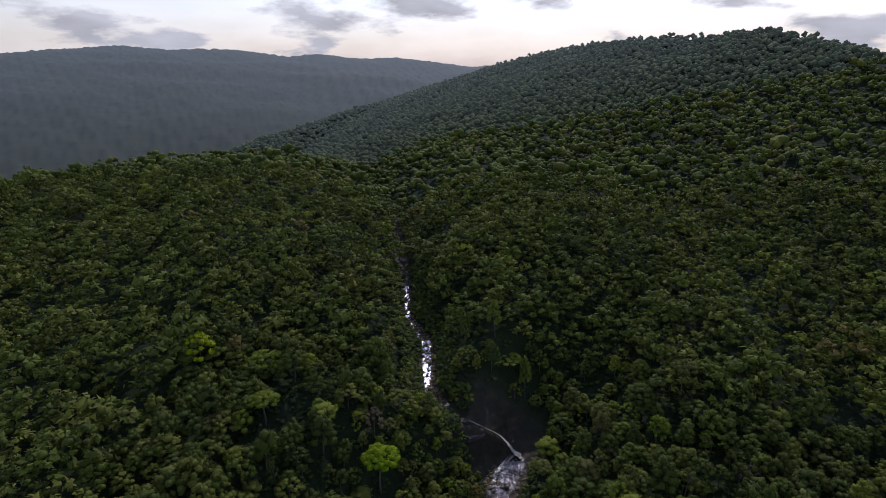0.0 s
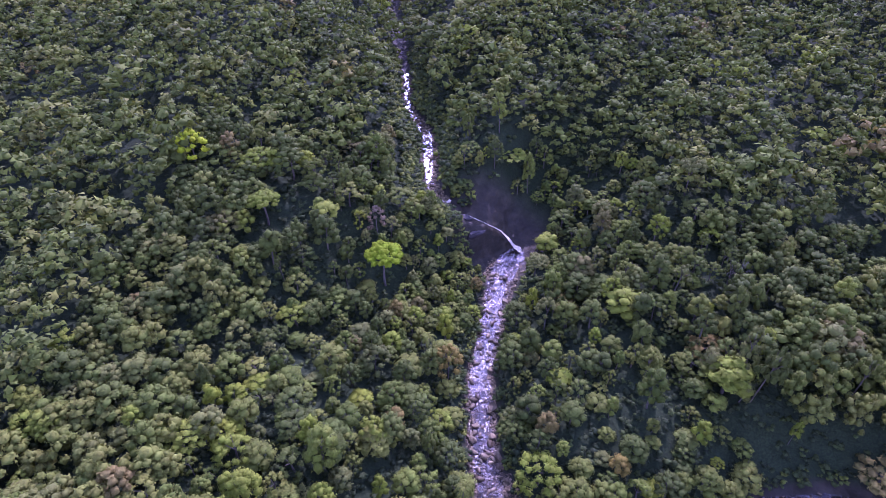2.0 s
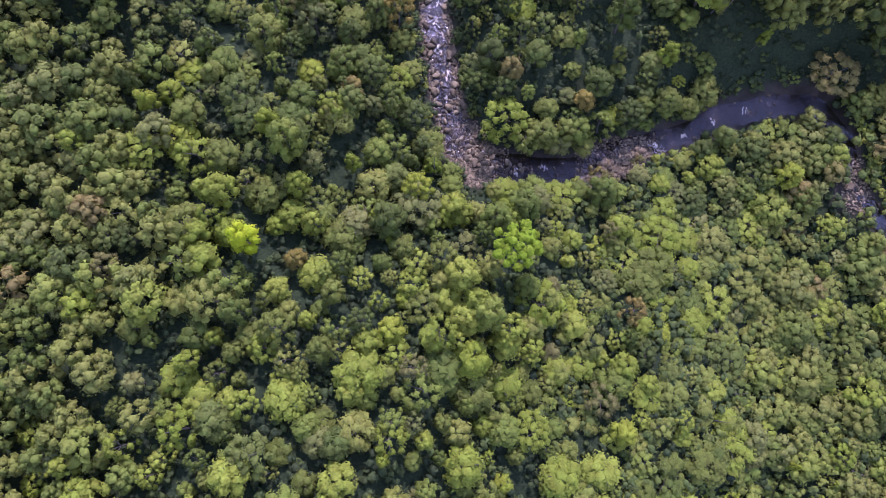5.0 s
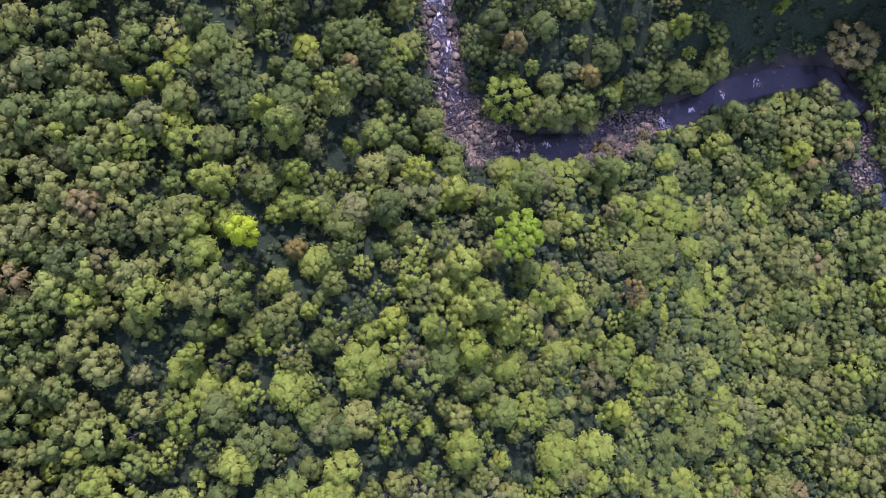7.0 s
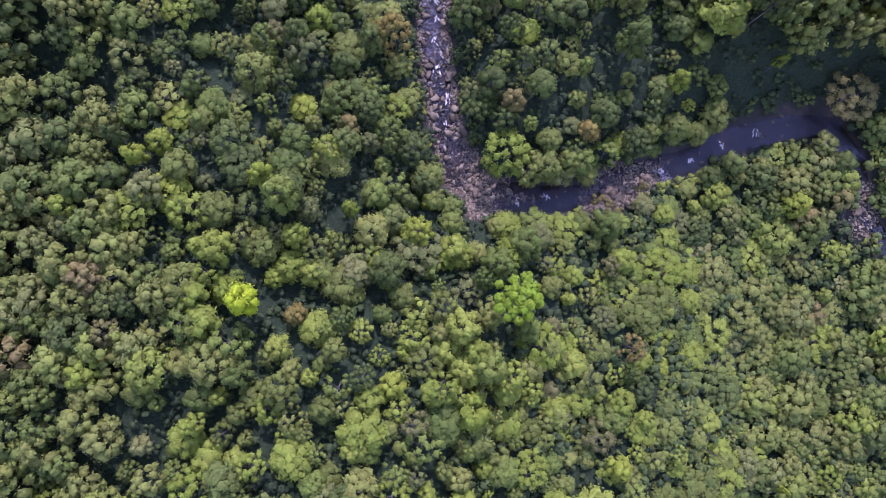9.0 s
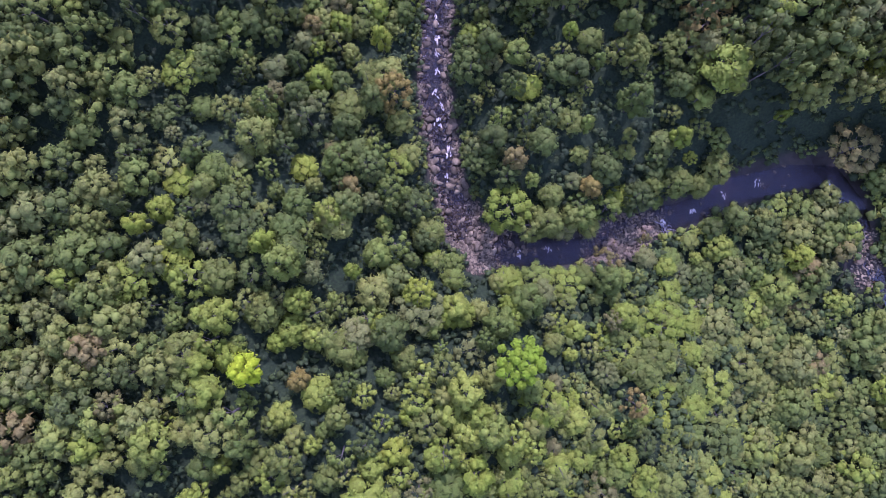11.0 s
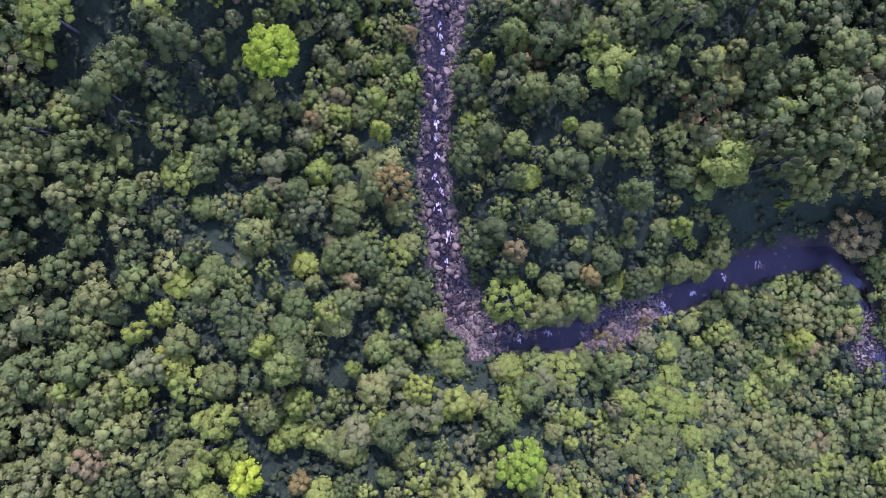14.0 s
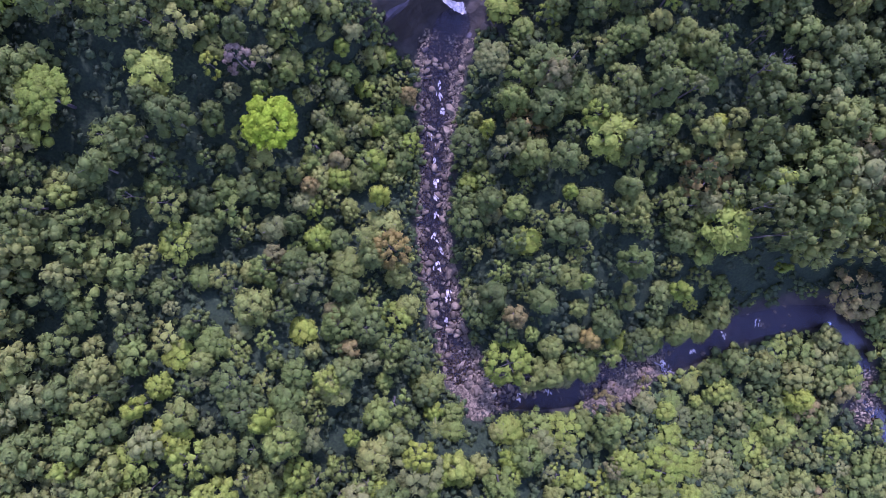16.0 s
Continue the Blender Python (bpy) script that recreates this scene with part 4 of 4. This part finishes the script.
def build_undergrowth():
    """Low shrubs on the floor between the trees and along the banks."""
    rng = np.random.default_rng(8)
    temp = [crown(950 + k, 3, 8, 0.26, R=1.7, top=2.6, depth=1.2, spread=0.9, core=0.78, clump_r=(0.5, 0.95)) for k in range(4)]
    q = np.concatenate([hexgrid(-86, 102, -54, 122, 3.0, 0.42, rng), hexgrid(-90, 70, 122, 205, 4.2, 0.42, rng)])
    d, _ = near_stream(q[:, 0], q[:, 1])
    q = q[(d > 0.4) & ~clearing(q[:, 0], q[:, 1])]
    d, _ = near_stream(q[:, 0], q[:, 1])
    north = (q[:, 1] > 52) & (d > 6)
    q = q[~north | (rng.uniform(size=len(q)) < 0.85)]
    # less grows in the deep shade over the river
    dim = (q[:, 0] > 58) & (q[:, 1] > river_north(q[:, 0])) & (q[:, 1] < 63)
    q = q[~dim | (rng.uniform(size=len(q)) < 0.8)]
    bank = np.stack([rng.uniform(-8, 100, 5200), rng.uniform(20, 108, 5200)], 1)
    scrub = np.stack([rng.uniform(-58, -4, 5600), rng.uniform(104, 206, 5600)], 1)
    bank = np.concatenate([bank, scrub])
    bd, _ = near_stream(bank[:, 0], bank[:, 1])
    bs, _ = near_stream(bank[:, 0] + 1.0, bank[:, 1] + 7)
    ok = (bd > 0.3) & ((bd < 2.6) | (bank[:, 1] > 104) & (bank[:, 0] < -6) & ((bd < 5) | (bs < 3))) & ~clearing(bank[:, 0], bank[:, 1])
    q = np.concatenate([q, bank[ok]])
    near = np.concatenate([np.zeros(len(q) - ok.sum()), np.ones(ok.sum())])
    low = low_ground(q[:, 0], q[:, 1])
    z = land(q[:, 0], q[:, 1]) - 0.2
    k = rng.uniform(0.7, 1.4, len(q)) * (1 + 0.2 * low) * np.where(q[:, 1] > 122, 1.4, 1) * np.where(near > 0, 0.7, 1)
    # floor shrubs are toned dark for gap shade; bank and low-ground ones are brighter green
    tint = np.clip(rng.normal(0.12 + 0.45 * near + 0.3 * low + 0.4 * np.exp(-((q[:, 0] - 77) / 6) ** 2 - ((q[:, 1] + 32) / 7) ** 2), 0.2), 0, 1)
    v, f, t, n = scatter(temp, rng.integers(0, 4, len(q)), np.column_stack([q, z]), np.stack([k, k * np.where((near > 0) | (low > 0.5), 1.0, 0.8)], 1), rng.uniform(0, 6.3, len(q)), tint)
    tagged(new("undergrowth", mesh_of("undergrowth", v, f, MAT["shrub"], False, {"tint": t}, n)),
           "low leafy shrubs on the forest floor and stream banks", "shrubs", kind="stuff")


build_undergrowth()


# ---------------------------------------------------------------- stones, falls, wood
def stone(seed, base=ICO2):
    """A water-worn block: a squashed ball with flattened sides."""
    rng = np.random.default_rng(seed)
    v = base[0].copy()
    for _ in range(10):
        n = unit(rng.normal(size=3))
        c = rng.uniform(0.42, 0.74)
        over = np.maximum(v @ n - c, 0)
        v = v - over[:, None] * n
    v = v * np.array([1, rng.uniform(0.65, 0.95), rng.uniform(0.55, 0.8)])
    v += 0.03 * rng.normal(size=v.shape)
    return v, base[1]


STONES = [mesh_of("boulder", *stone(k, ICO3 if k < 4 else ICO2), MAT["stone"], False) for k in range(12)]
for me in STONES:
    me.polygons.foreach_set("use_smooth", np.ones(len(me.polygons), bool))


def bed(x, y):
    return float(land(x, y))


def lay_stone(x, y, r, k, turn, long=1.0):
    z = bed(x, y) + 0.22 * r
    m = pose(x, y, z, (turn * 7) % 24 - 12, (turn * 3) % 24 - 12, turn) @ Matrix.Diagonal((r * long, r, r, 1))
    ob = new("boulder", STONES[k])
    ob.matrix_basis = m
    return tagged(ob, "grey water-worn boulder lying in the stream bed", "boulder", "boulders in the stream")


def stream_places(rng, count, lo, hi):
    """Random places between the banks from the fall down to below the bend."""
    pts = np.concatenate([STREAM[12:], LOWER[1:5]])
    seg = np.hypot(*np.diff(pts[:, :2], axis=0).T)
    s = np.concatenate([[0], np.cumsum(seg)])
    t = rng.uniform(lo * s[-1], hi * s[-1], count)
    out = np.stack([np.interp(t, s, pts[:, k]) for k in range(4)], 1)
    i = np.clip(np.searchsorted(s, t) - 1, 0, len(seg) - 1)
    d = np.diff(pts[:, :2], axis=0)[i] / seg[i][:, None]
    u = rng.uniform(-1, 1, count)
    u = np.sign(u) * np.abs(u) ** 0.75
    x = out[:, 0] - d[:, 1] * u * out[:, 3] * 1.05
    y = out[:, 1] + d[:, 0] * u * out[:, 3] * 1.05
    return x, y, u, t / s[-1]


def build_stones():
    rng = np.random.default_rng(21)
    tagged(lay_stone(2.7, 61.4, 1.75, 0, 70, 1.35), "largest pale grey boulder beside a small cascade")
    for x, y, r, k, a in ((-0.9, 56.8, 1.1, 1, 20), (-1.6, 54.6, 1.0, 2, 80), (2.2, 49.6, 1.25, 3, 15), (4.3, 50.2, 0.9, 1, 40),
                          (5.5, 47.6, 0.9, 2, 60), (3.6, 90.6, 1.1, 0, 100), (4.6, 94.9, 1.3, 1, 140), (-1.8, 95.6, 1.2, 2, 30), (-2.2, 101.0, 1.5, 3, 75),
                          (39.6, 35.6, 1.0, 1, 10), (37.8, 34.2, 1.1, 2, 50), (36.2, 35.0, 0.9, 3, 90), (89.6, 29.0, 1.2, 0, 35)):
        lay_stone(x, y, r, k, a, 1.2)
    x, y, u, t = stream_places(rng, 158, 0.03, 0.42)
    for i in range(158):
        r = 0.45 + 0.9 * rng.beta(1.2, 2.8)
        lay_stone(x[i], y[i], r, int(rng.integers(4, 12)), rng.uniform(0, 360), rng.uniform(1.0, 1.3))
    for i in range(52):
        a, b = STREAM[18 + i % 3], STREAM[19 + i % 3]
        q = a + (b - a) * rng.uniform()
        lay_stone(q[0] + rng.uniform(-0.95, 0.95) * q[3], q[1] + rng.uniform(-0.8, 0.8), rng.uniform(0.4, 0.9), int(rng.integers(4, 12)), rng.uniform(0, 360), rng.uniform(1, 1.3))
    for i in range(40):
        k = rng.uniform(0, 4)
        a, b = STREAM[4 + int(k)], STREAM[5 + int(k)]
        q = a + (b - a) * (k - int(k))
        lay_stone(q[0] + rng.uniform(-1, 1) * q[3], q[1] + rng.uniform(-1, 1) * 0.5, rng.uniform(0.4, 0.95), int(rng.integers(4, 12)), rng.uniform(0, 360), 1.2)
    # scattered blocks in the shaded river
    for i in range(34):
        x0 = rng.uniform(40, 76) if i % 3 else rng.uniform(12, 30)
        y0 = float(river_north(x0)) + rng.uniform(-2.6, 2.2)
        lay_stone(x0, y0, rng.uniform(0.3, 0.65), int(rng.integers(4, 12)), rng.uniform(0, 360), 1.2)
    # cobbles and gravel in between
    temp = [stone(200 + k, ICO1) for k in range(6)]
    x, y, u, t = stream_places(rng, 5800, 0.0, 0.44)
    bx, by = rng.uniform(0.5, 11, 1700), rng.uniform(30.5, 46, 1700)
    sx, sy = rng.uniform(29, 48, 1900), rng.uniform(29, 42, 1900)
    rx, ry = rng.uniform(86, 95, 600), rng.uniform(22, 36, 600)
    w = rng.uniform(4, 9, 1400)
    a, b = STREAM[w.astype(int)], STREAM[w.astype(int) + 1]
    q = a + (b - a) * (w % 1)[:, None]
    ux, uy = q[:, 0] + rng.uniform(-1, 1, 1400) * q[:, 3], q[:, 1] + rng.uniform(-0.6, 0.6, 1400)
    x, y = np.concatenate([x, bx, sx, rx, ux]), np.concatenate([y, by, sy, ry, uy])
    d, _ = near_stream(x, y)
    mid = np.interp(y, STREAM[::-1, 1][7:16], STREAM[::-1, 0][7:16])
    onbar = spit(x, y) < 1
    mid = mid + 0.9 * np.sin(y * 0.45)
    keep = ((d < 1.0) | onbar) & ((np.abs(x - mid) > 1.1) | (y < 44) | (y > 112) | (rng.uniform(size=len(x)) < np.where(y > 62, 0.6, 0.75)))
    x, y = x[keep], y[keep]
    r = (0.18 + 0.46 * rng.beta(1.2, 2.6, len(x))) * np.where(y > 116, 1.6, np.where(spit(x, y) < 1, 1.25, 1.0))
    z = land(x, y) + 0.15 * r
    v, f, _, _ = scatter(temp, rng.integers(0, 6, len(x)), np.column_stack([x, y, z]), np.stack([r, r * 0.9], 1), rng.uniform(0, 6.3, len(x)), np.zeros(len(x)))
    tagged(new("cobbles", mesh_of("cobbles", v, f, MAT["stone"], False)), "grey cobbles and gravel covering the stream bed", "stones", kind="stuff")


build_stones()


def build_dry_shrubs():
    """Small reddish bushes among the stones of the spit."""
    rng = np.random.default_rng(19)
    me = []
    for k in range(3):
        v, f, n = crown(970 + k, 4, 40, 0.17, R=1.3, top=1.7, depth=0.8, core=0.6, clump_r=(0.35, 0.65))
        me.append(mesh_of("bush", v, f, MAT["mauve" if k == 1 else "rust"], normals=n))
    n = 0
    while n < 22:
        x, y = rng.uniform(29, 48), rng.uniform(29, 42)
        if not (0.35 < spit(x, y) < 1.15) or near_stream(x, y)[0] < -1.5:
            continue
        ob = new("bush", me[n % 3])
        k = rng.uniform(0.6, 1.2)
        ob.matrix_basis = pose(x, y, bed(x, y) - 0.15, 0, 0, rng.uniform(0, 360)) @ Matrix.Diagonal((k, k, k * rng.uniform(0.7, 1.0), 1))
        tagged(ob, "low reddish-brown dry bush on the stony spit", "bush", "bushes on the spit")
        n += 1


build_dry_shrubs()


def build_bowl_rocks():
    """Fallen slabs under the fall and a rim of rusty blocks where the rock meets the trees."""
    slab = [mesh_of("rock_slab", *stone(300 + k, ICO2), MAT["slab"], False) for k in range(3)]
    for x, y, r, k, turn in ((-5.2, 111.5, 3.3, 0, 35), (-9.4, 114.0, 2.4, 2, 10), (0.4, 107.6, 1.5, 1, 120), (9.6, 109.6, 1.6, 0, 60)):
        ob = new("rock_slab", slab[k])
        ob.matrix_basis = pose(x, y, bed(x, y) - 0.25 * r, 8, -6, turn) @ Matrix.Diagonal((r * 1.3, r, r * 0.7, 1))
        tagged(ob, "dark wet rock slab below the waterfall", "rock", "slabs below the fall")
    rng = np.random.default_rng(77)
    for i in range(14):
        y = 101.0 + i * 1.25
        x = -2.6 - (y - 101) * 0.78 + rng.uniform(-0.8, 0.8)
        r = rng.uniform(0.5, 1.0)
        ob = new("rim_rock", STONES[4 + i % 8])
        ob.matrix_basis = pose(x, y, bed(x, y) + 0.2 * r, rng.uniform(-15, 15), rng.uniform(-15, 15), rng.uniform(0, 360)) @ Matrix.Diagonal((r * 1.2, r, r, 1))
        tagged(ob, "rusty grey block at the edge of the rock bowl", "rock", "blocks on the rim")


build_bowl_rocks()


def sheet(centre, wide, rng, rows=26, cols=9):
    """A strand of white water along a centre line, lumpy, frayed at its sides."""
    c = np.array(centre, float)
    s = np.linspace(0, 1, len(c))
    t = np.linspace(0, 1, rows)
    line = np.stack([np.interp(t, s, c[:, k]) for k in range(3)], 1)
    tan = np.gradient(line[:, :2], axis=0)
    tan = unit(tan + 1e-6)
    nrm = np.stack([-tan[:, 1], tan[:, 0]], 1)
    w = np.interp(t, np.linspace(0, 1, len(wide)), wide)
    u = np.linspace(-1, 1, cols)
    fray = 1 + 0.25 * rng.normal(size=(rows, 1)) * np.abs(u)
    P = np.zeros((rows, cols, 3))
    P[:, :, 0] = line[:, 0:1] + nrm[:, 0:1] * w[:, None] * u * fray
    P[:, :, 1] = line[:, 1:2] + nrm[:, 1:2] * w[:, None] * u * fray
    P[:, :, 2] = line[:, 2:3] + 0.10 * (1 - u ** 2) + 0.05 * rng.normal(size=(rows, cols))
    i = (np.arange(rows - 1)[:, None] * cols + np.arange(cols - 1)[None]).ravel()
    return P.reshape(-1, 3), np.concatenate([np.stack([i, i + 1, i + cols + 1], 1), np.stack([i, i + cols + 1, i + cols], 1)])


def build_falls():
    rng = np.random.default_rng(31)
    root = new("waterfall")
    root.location = (8.2, 113.8, 5.0)
    tagged(root, "narrow white waterfall sliding down a dark wet rock face", "waterfall")
    base = np.array(root.location)

    def strand(name, line, wide, label=""):
        line = [(x, y, max(z, bed(x, y) + 0.3)) for x, y, z in line]
        v, f = sheet(line, wide, rng)
        return part(name, mesh_of(name, v - base, f, MAT["foam"], True), root, label)

    strand("upper_slide", [(-7.5, 116.5, 16.9), (-5, 115.9, 16.2), (-3, 115.4, 15.6), (-1.5, 115, 15.2), (-0.3, 114.8, 14.9)], [0.03, 0.10, 0.04, 0.07, 0.08],
           "thin sliding thread of water")
    strand("main_fall", [(-0.3, 114.8, 14.9), (2, 114.8, 13.6), (4.2, 114.7, 11.4), (6.4, 114.5, 8.4), (8.4, 114.3, 5.7)], [0.08, 0.14, 0.5, 0.85, 0.95])
    strand("splash", [(8.2, 114.3, 5.7), (8.6, 113.8, 5.6), (8.8, 113.4, 5.5)], [0.8, 0.6, 0.2])
    # cascades between the boulders
    for x, y, ln, w in ((-14.8, 119.8, 2.6, 1.2), (2.6, 100.0, 2.0, 0.25), (3.0, 95.0, 2.2, 0.45), (0.3, 90.5, 3.6, 0.22), (1.0, 84.7, 2.6, 0.26),
                        (0.9, 80.4, 1.8, 0.40), (0.1, 63.2, 1.7, 0.42), (1.9, 56.8, 2.0, 0.38), (1.2, 51.6, 2.4, 0.30), (0.6, 74.0, 1.2, 0.25), (1.5, 87.4, 1.8, 0.25), (0.5, 77.6, 1.6, 0.22), (-0.2, 69.2, 1.8, 0.24), (0.9, 66.4, 1.4, 0.2), (2.4, 98.0, 1.6, 0.22), (2.2, 57.6, 1.2, 0.2),
                        (15.5, 34.6, 1.4, 0.3), (22.0, 35.4, 1.2, 0.25), (47.0, 39.6, 1.6, 0.35), (53.5, 41.6, 1.4, 0.3), (60.5, 45.0, 1.6, 0.3), (68.0, 47.4, 1.4, 0.25)):
        ob = new("cascade")
        ob.location = (x, y, bed(x, y))
        foot = np.array(ob.location)
        for k in range(7):
            x0, y0 = x + rng.normal(0, 0.7 * w + 0.1), y + rng.uniform(-0.5, 0.5) * ln
            run, lean = rng.uniform(0.35, 0.9), rng.normal(0, 0.25)
            line = [(x0 + lean * g, y0 - run * g, bed(x0, y0 - run * g) + 0.34 - 0.05 * g) for g in (0, 0.5, 1.0)]
            v, f = sheet(line, [w * 0.15, w * rng.uniform(0.35, 0.7), w * 0.2], rng, 7, 5)
            part("strand", mesh_of("strand", v - foot, f, MAT["foam"], False), ob)
        tagged(ob, "small white cascade between boulders in the stream", "cascade", "cascades in the stream")


build_falls()


def branching(seed, top, reach, r0):
    """A bare branching frame of dead wood."""
    rng = np.random.default_rng(seed)
    out = []

    def grow(p, d, length, r, depth):
        q = p + d * length
        out.append(tube(p, q, r, r * 0.6, 5, rng.uniform(-0.08, 0.08) * length, 2))
        if depth:
            for _ in range(3 if depth > 1 else 2):
                nd = unit(d + rng.normal(size=3) * reach)
                grow(q - d * length * rng.uniform(0, 0.3), nd, length * rng.uniform(0.55, 0.8), r * 0.6, depth - 1)

    grow(np.array([0, 0, -0.5]), np.array([0, 0, 1.0]), top, r0, 4)
    return join(out)


def build_dead_wood():
    v, f = branching(3, 6.0, 0.6, 0.11)
    ob = new("dead_tree", mesh_of("dead_tree", v, f, MAT["dead"], True))
    z = float(land(62.2, 95.7))
    k = (24.5 - z) / v[:, 2].max()
    ob.matrix_basis = pose(62.2, 95.7, z) @ Matrix.Diagonal((0.45, 0.45, k, 1))
    tagged(ob, "leafless dead tree with pale grey branches", "dead tree")
    v, f = branching(8, 2.0, 0.55, 0.13)
    ob = new("fallen_branch", mesh_of("fallen_branch", v, f, MAT["dead"], True))
    ob.matrix_basis = pose(45.6, 39.6, bed(45.6, 39.6) + 0.5, 82, 0, 60)
    tagged(ob, "bleached fallen branch stranded in the stream", "driftwood")


build_dead_wood()


def palm_parts(seed):
    rng = np.random.default_rng(seed)
    stem = tube((0, 0, -0.8), (0.3, 0.1, 8.6), 0.14, 0.09, 7, 0.25, 5)
    fronds = []
    for k in range(13):
        a = 2 * math.pi * k / 13 + rng.uniform(-0.2, 0.2)
        L, rise = rng.uniform(1.5, 2.3), rng.uniform(0.1, 0.9)
        rows, vs, fs = 11, [], []
        side = np.array([-math.sin(a), math.cos(a), 0])
        rib = [np.array([math.cos(a) * L * t, math.sin(a) * L * t, rise * math.sin(t * 2.2) - 1.4 * t * t]) for t in np.linspace(0, 1, rows)]
        for j in range(1, rows):
            w = 0.55 * math.sin(math.pi * (0.15 + 0.78 * j / rows))
            on = unit(rib[j] - rib[j - 1])
            for d in (-1, 1):
                i = len(vs)
                tip = rib[j] + side * d * w + on * 0.5 * w - [0, 0, rng.uniform(0.15, 0.4) * w]
                vs += [rib[j - 1], rib[j] - on * 0.05, tip]
                fs.append((i, i + 1, i + 2))
        fronds.append((np.array(vs) + [0.3, 0.1, 8.6], np.array(fs)))
    return stem, fronds


def build_palms():
    stem, fronds = palm_parts(4)
    root = new("palm")
    tagged(root, "slender palm with arching feathery fronds above the canopy", "palm", "palms in the forest")
    part("stem", mesh_of("stem", *stem, MAT["bark"], True), root)
    for v, f in fronds:
        part("frond", mesh_of("frond", v, f, MAT["olive"], False), root)
    first = True
    for x, y, top, turn in ((-1.8, 33.0, 15.5, 0), (28.0, 3.4, 12.5, 40), (18.5, 4.6, 14.5, 80), (-13.0, 69.0, 15.5, 120), (20.0, -8.0, 12.0, 200), (-20.6, 21.0, 22.0, 260),
                            (52.0, -19.0, 6.0, 20)):
        z = float(land(x, y))
        m = pose(x, y, z, 0, 0, turn) @ Matrix.Diagonal((1, 1, (top - z) / 9.0, 1))
        if first:
            root.matrix_basis, first = m, False
        else:
            ob = copy_thing(root, pose(0, 0, 0))
            ob.matrix_basis = m


build_palms()
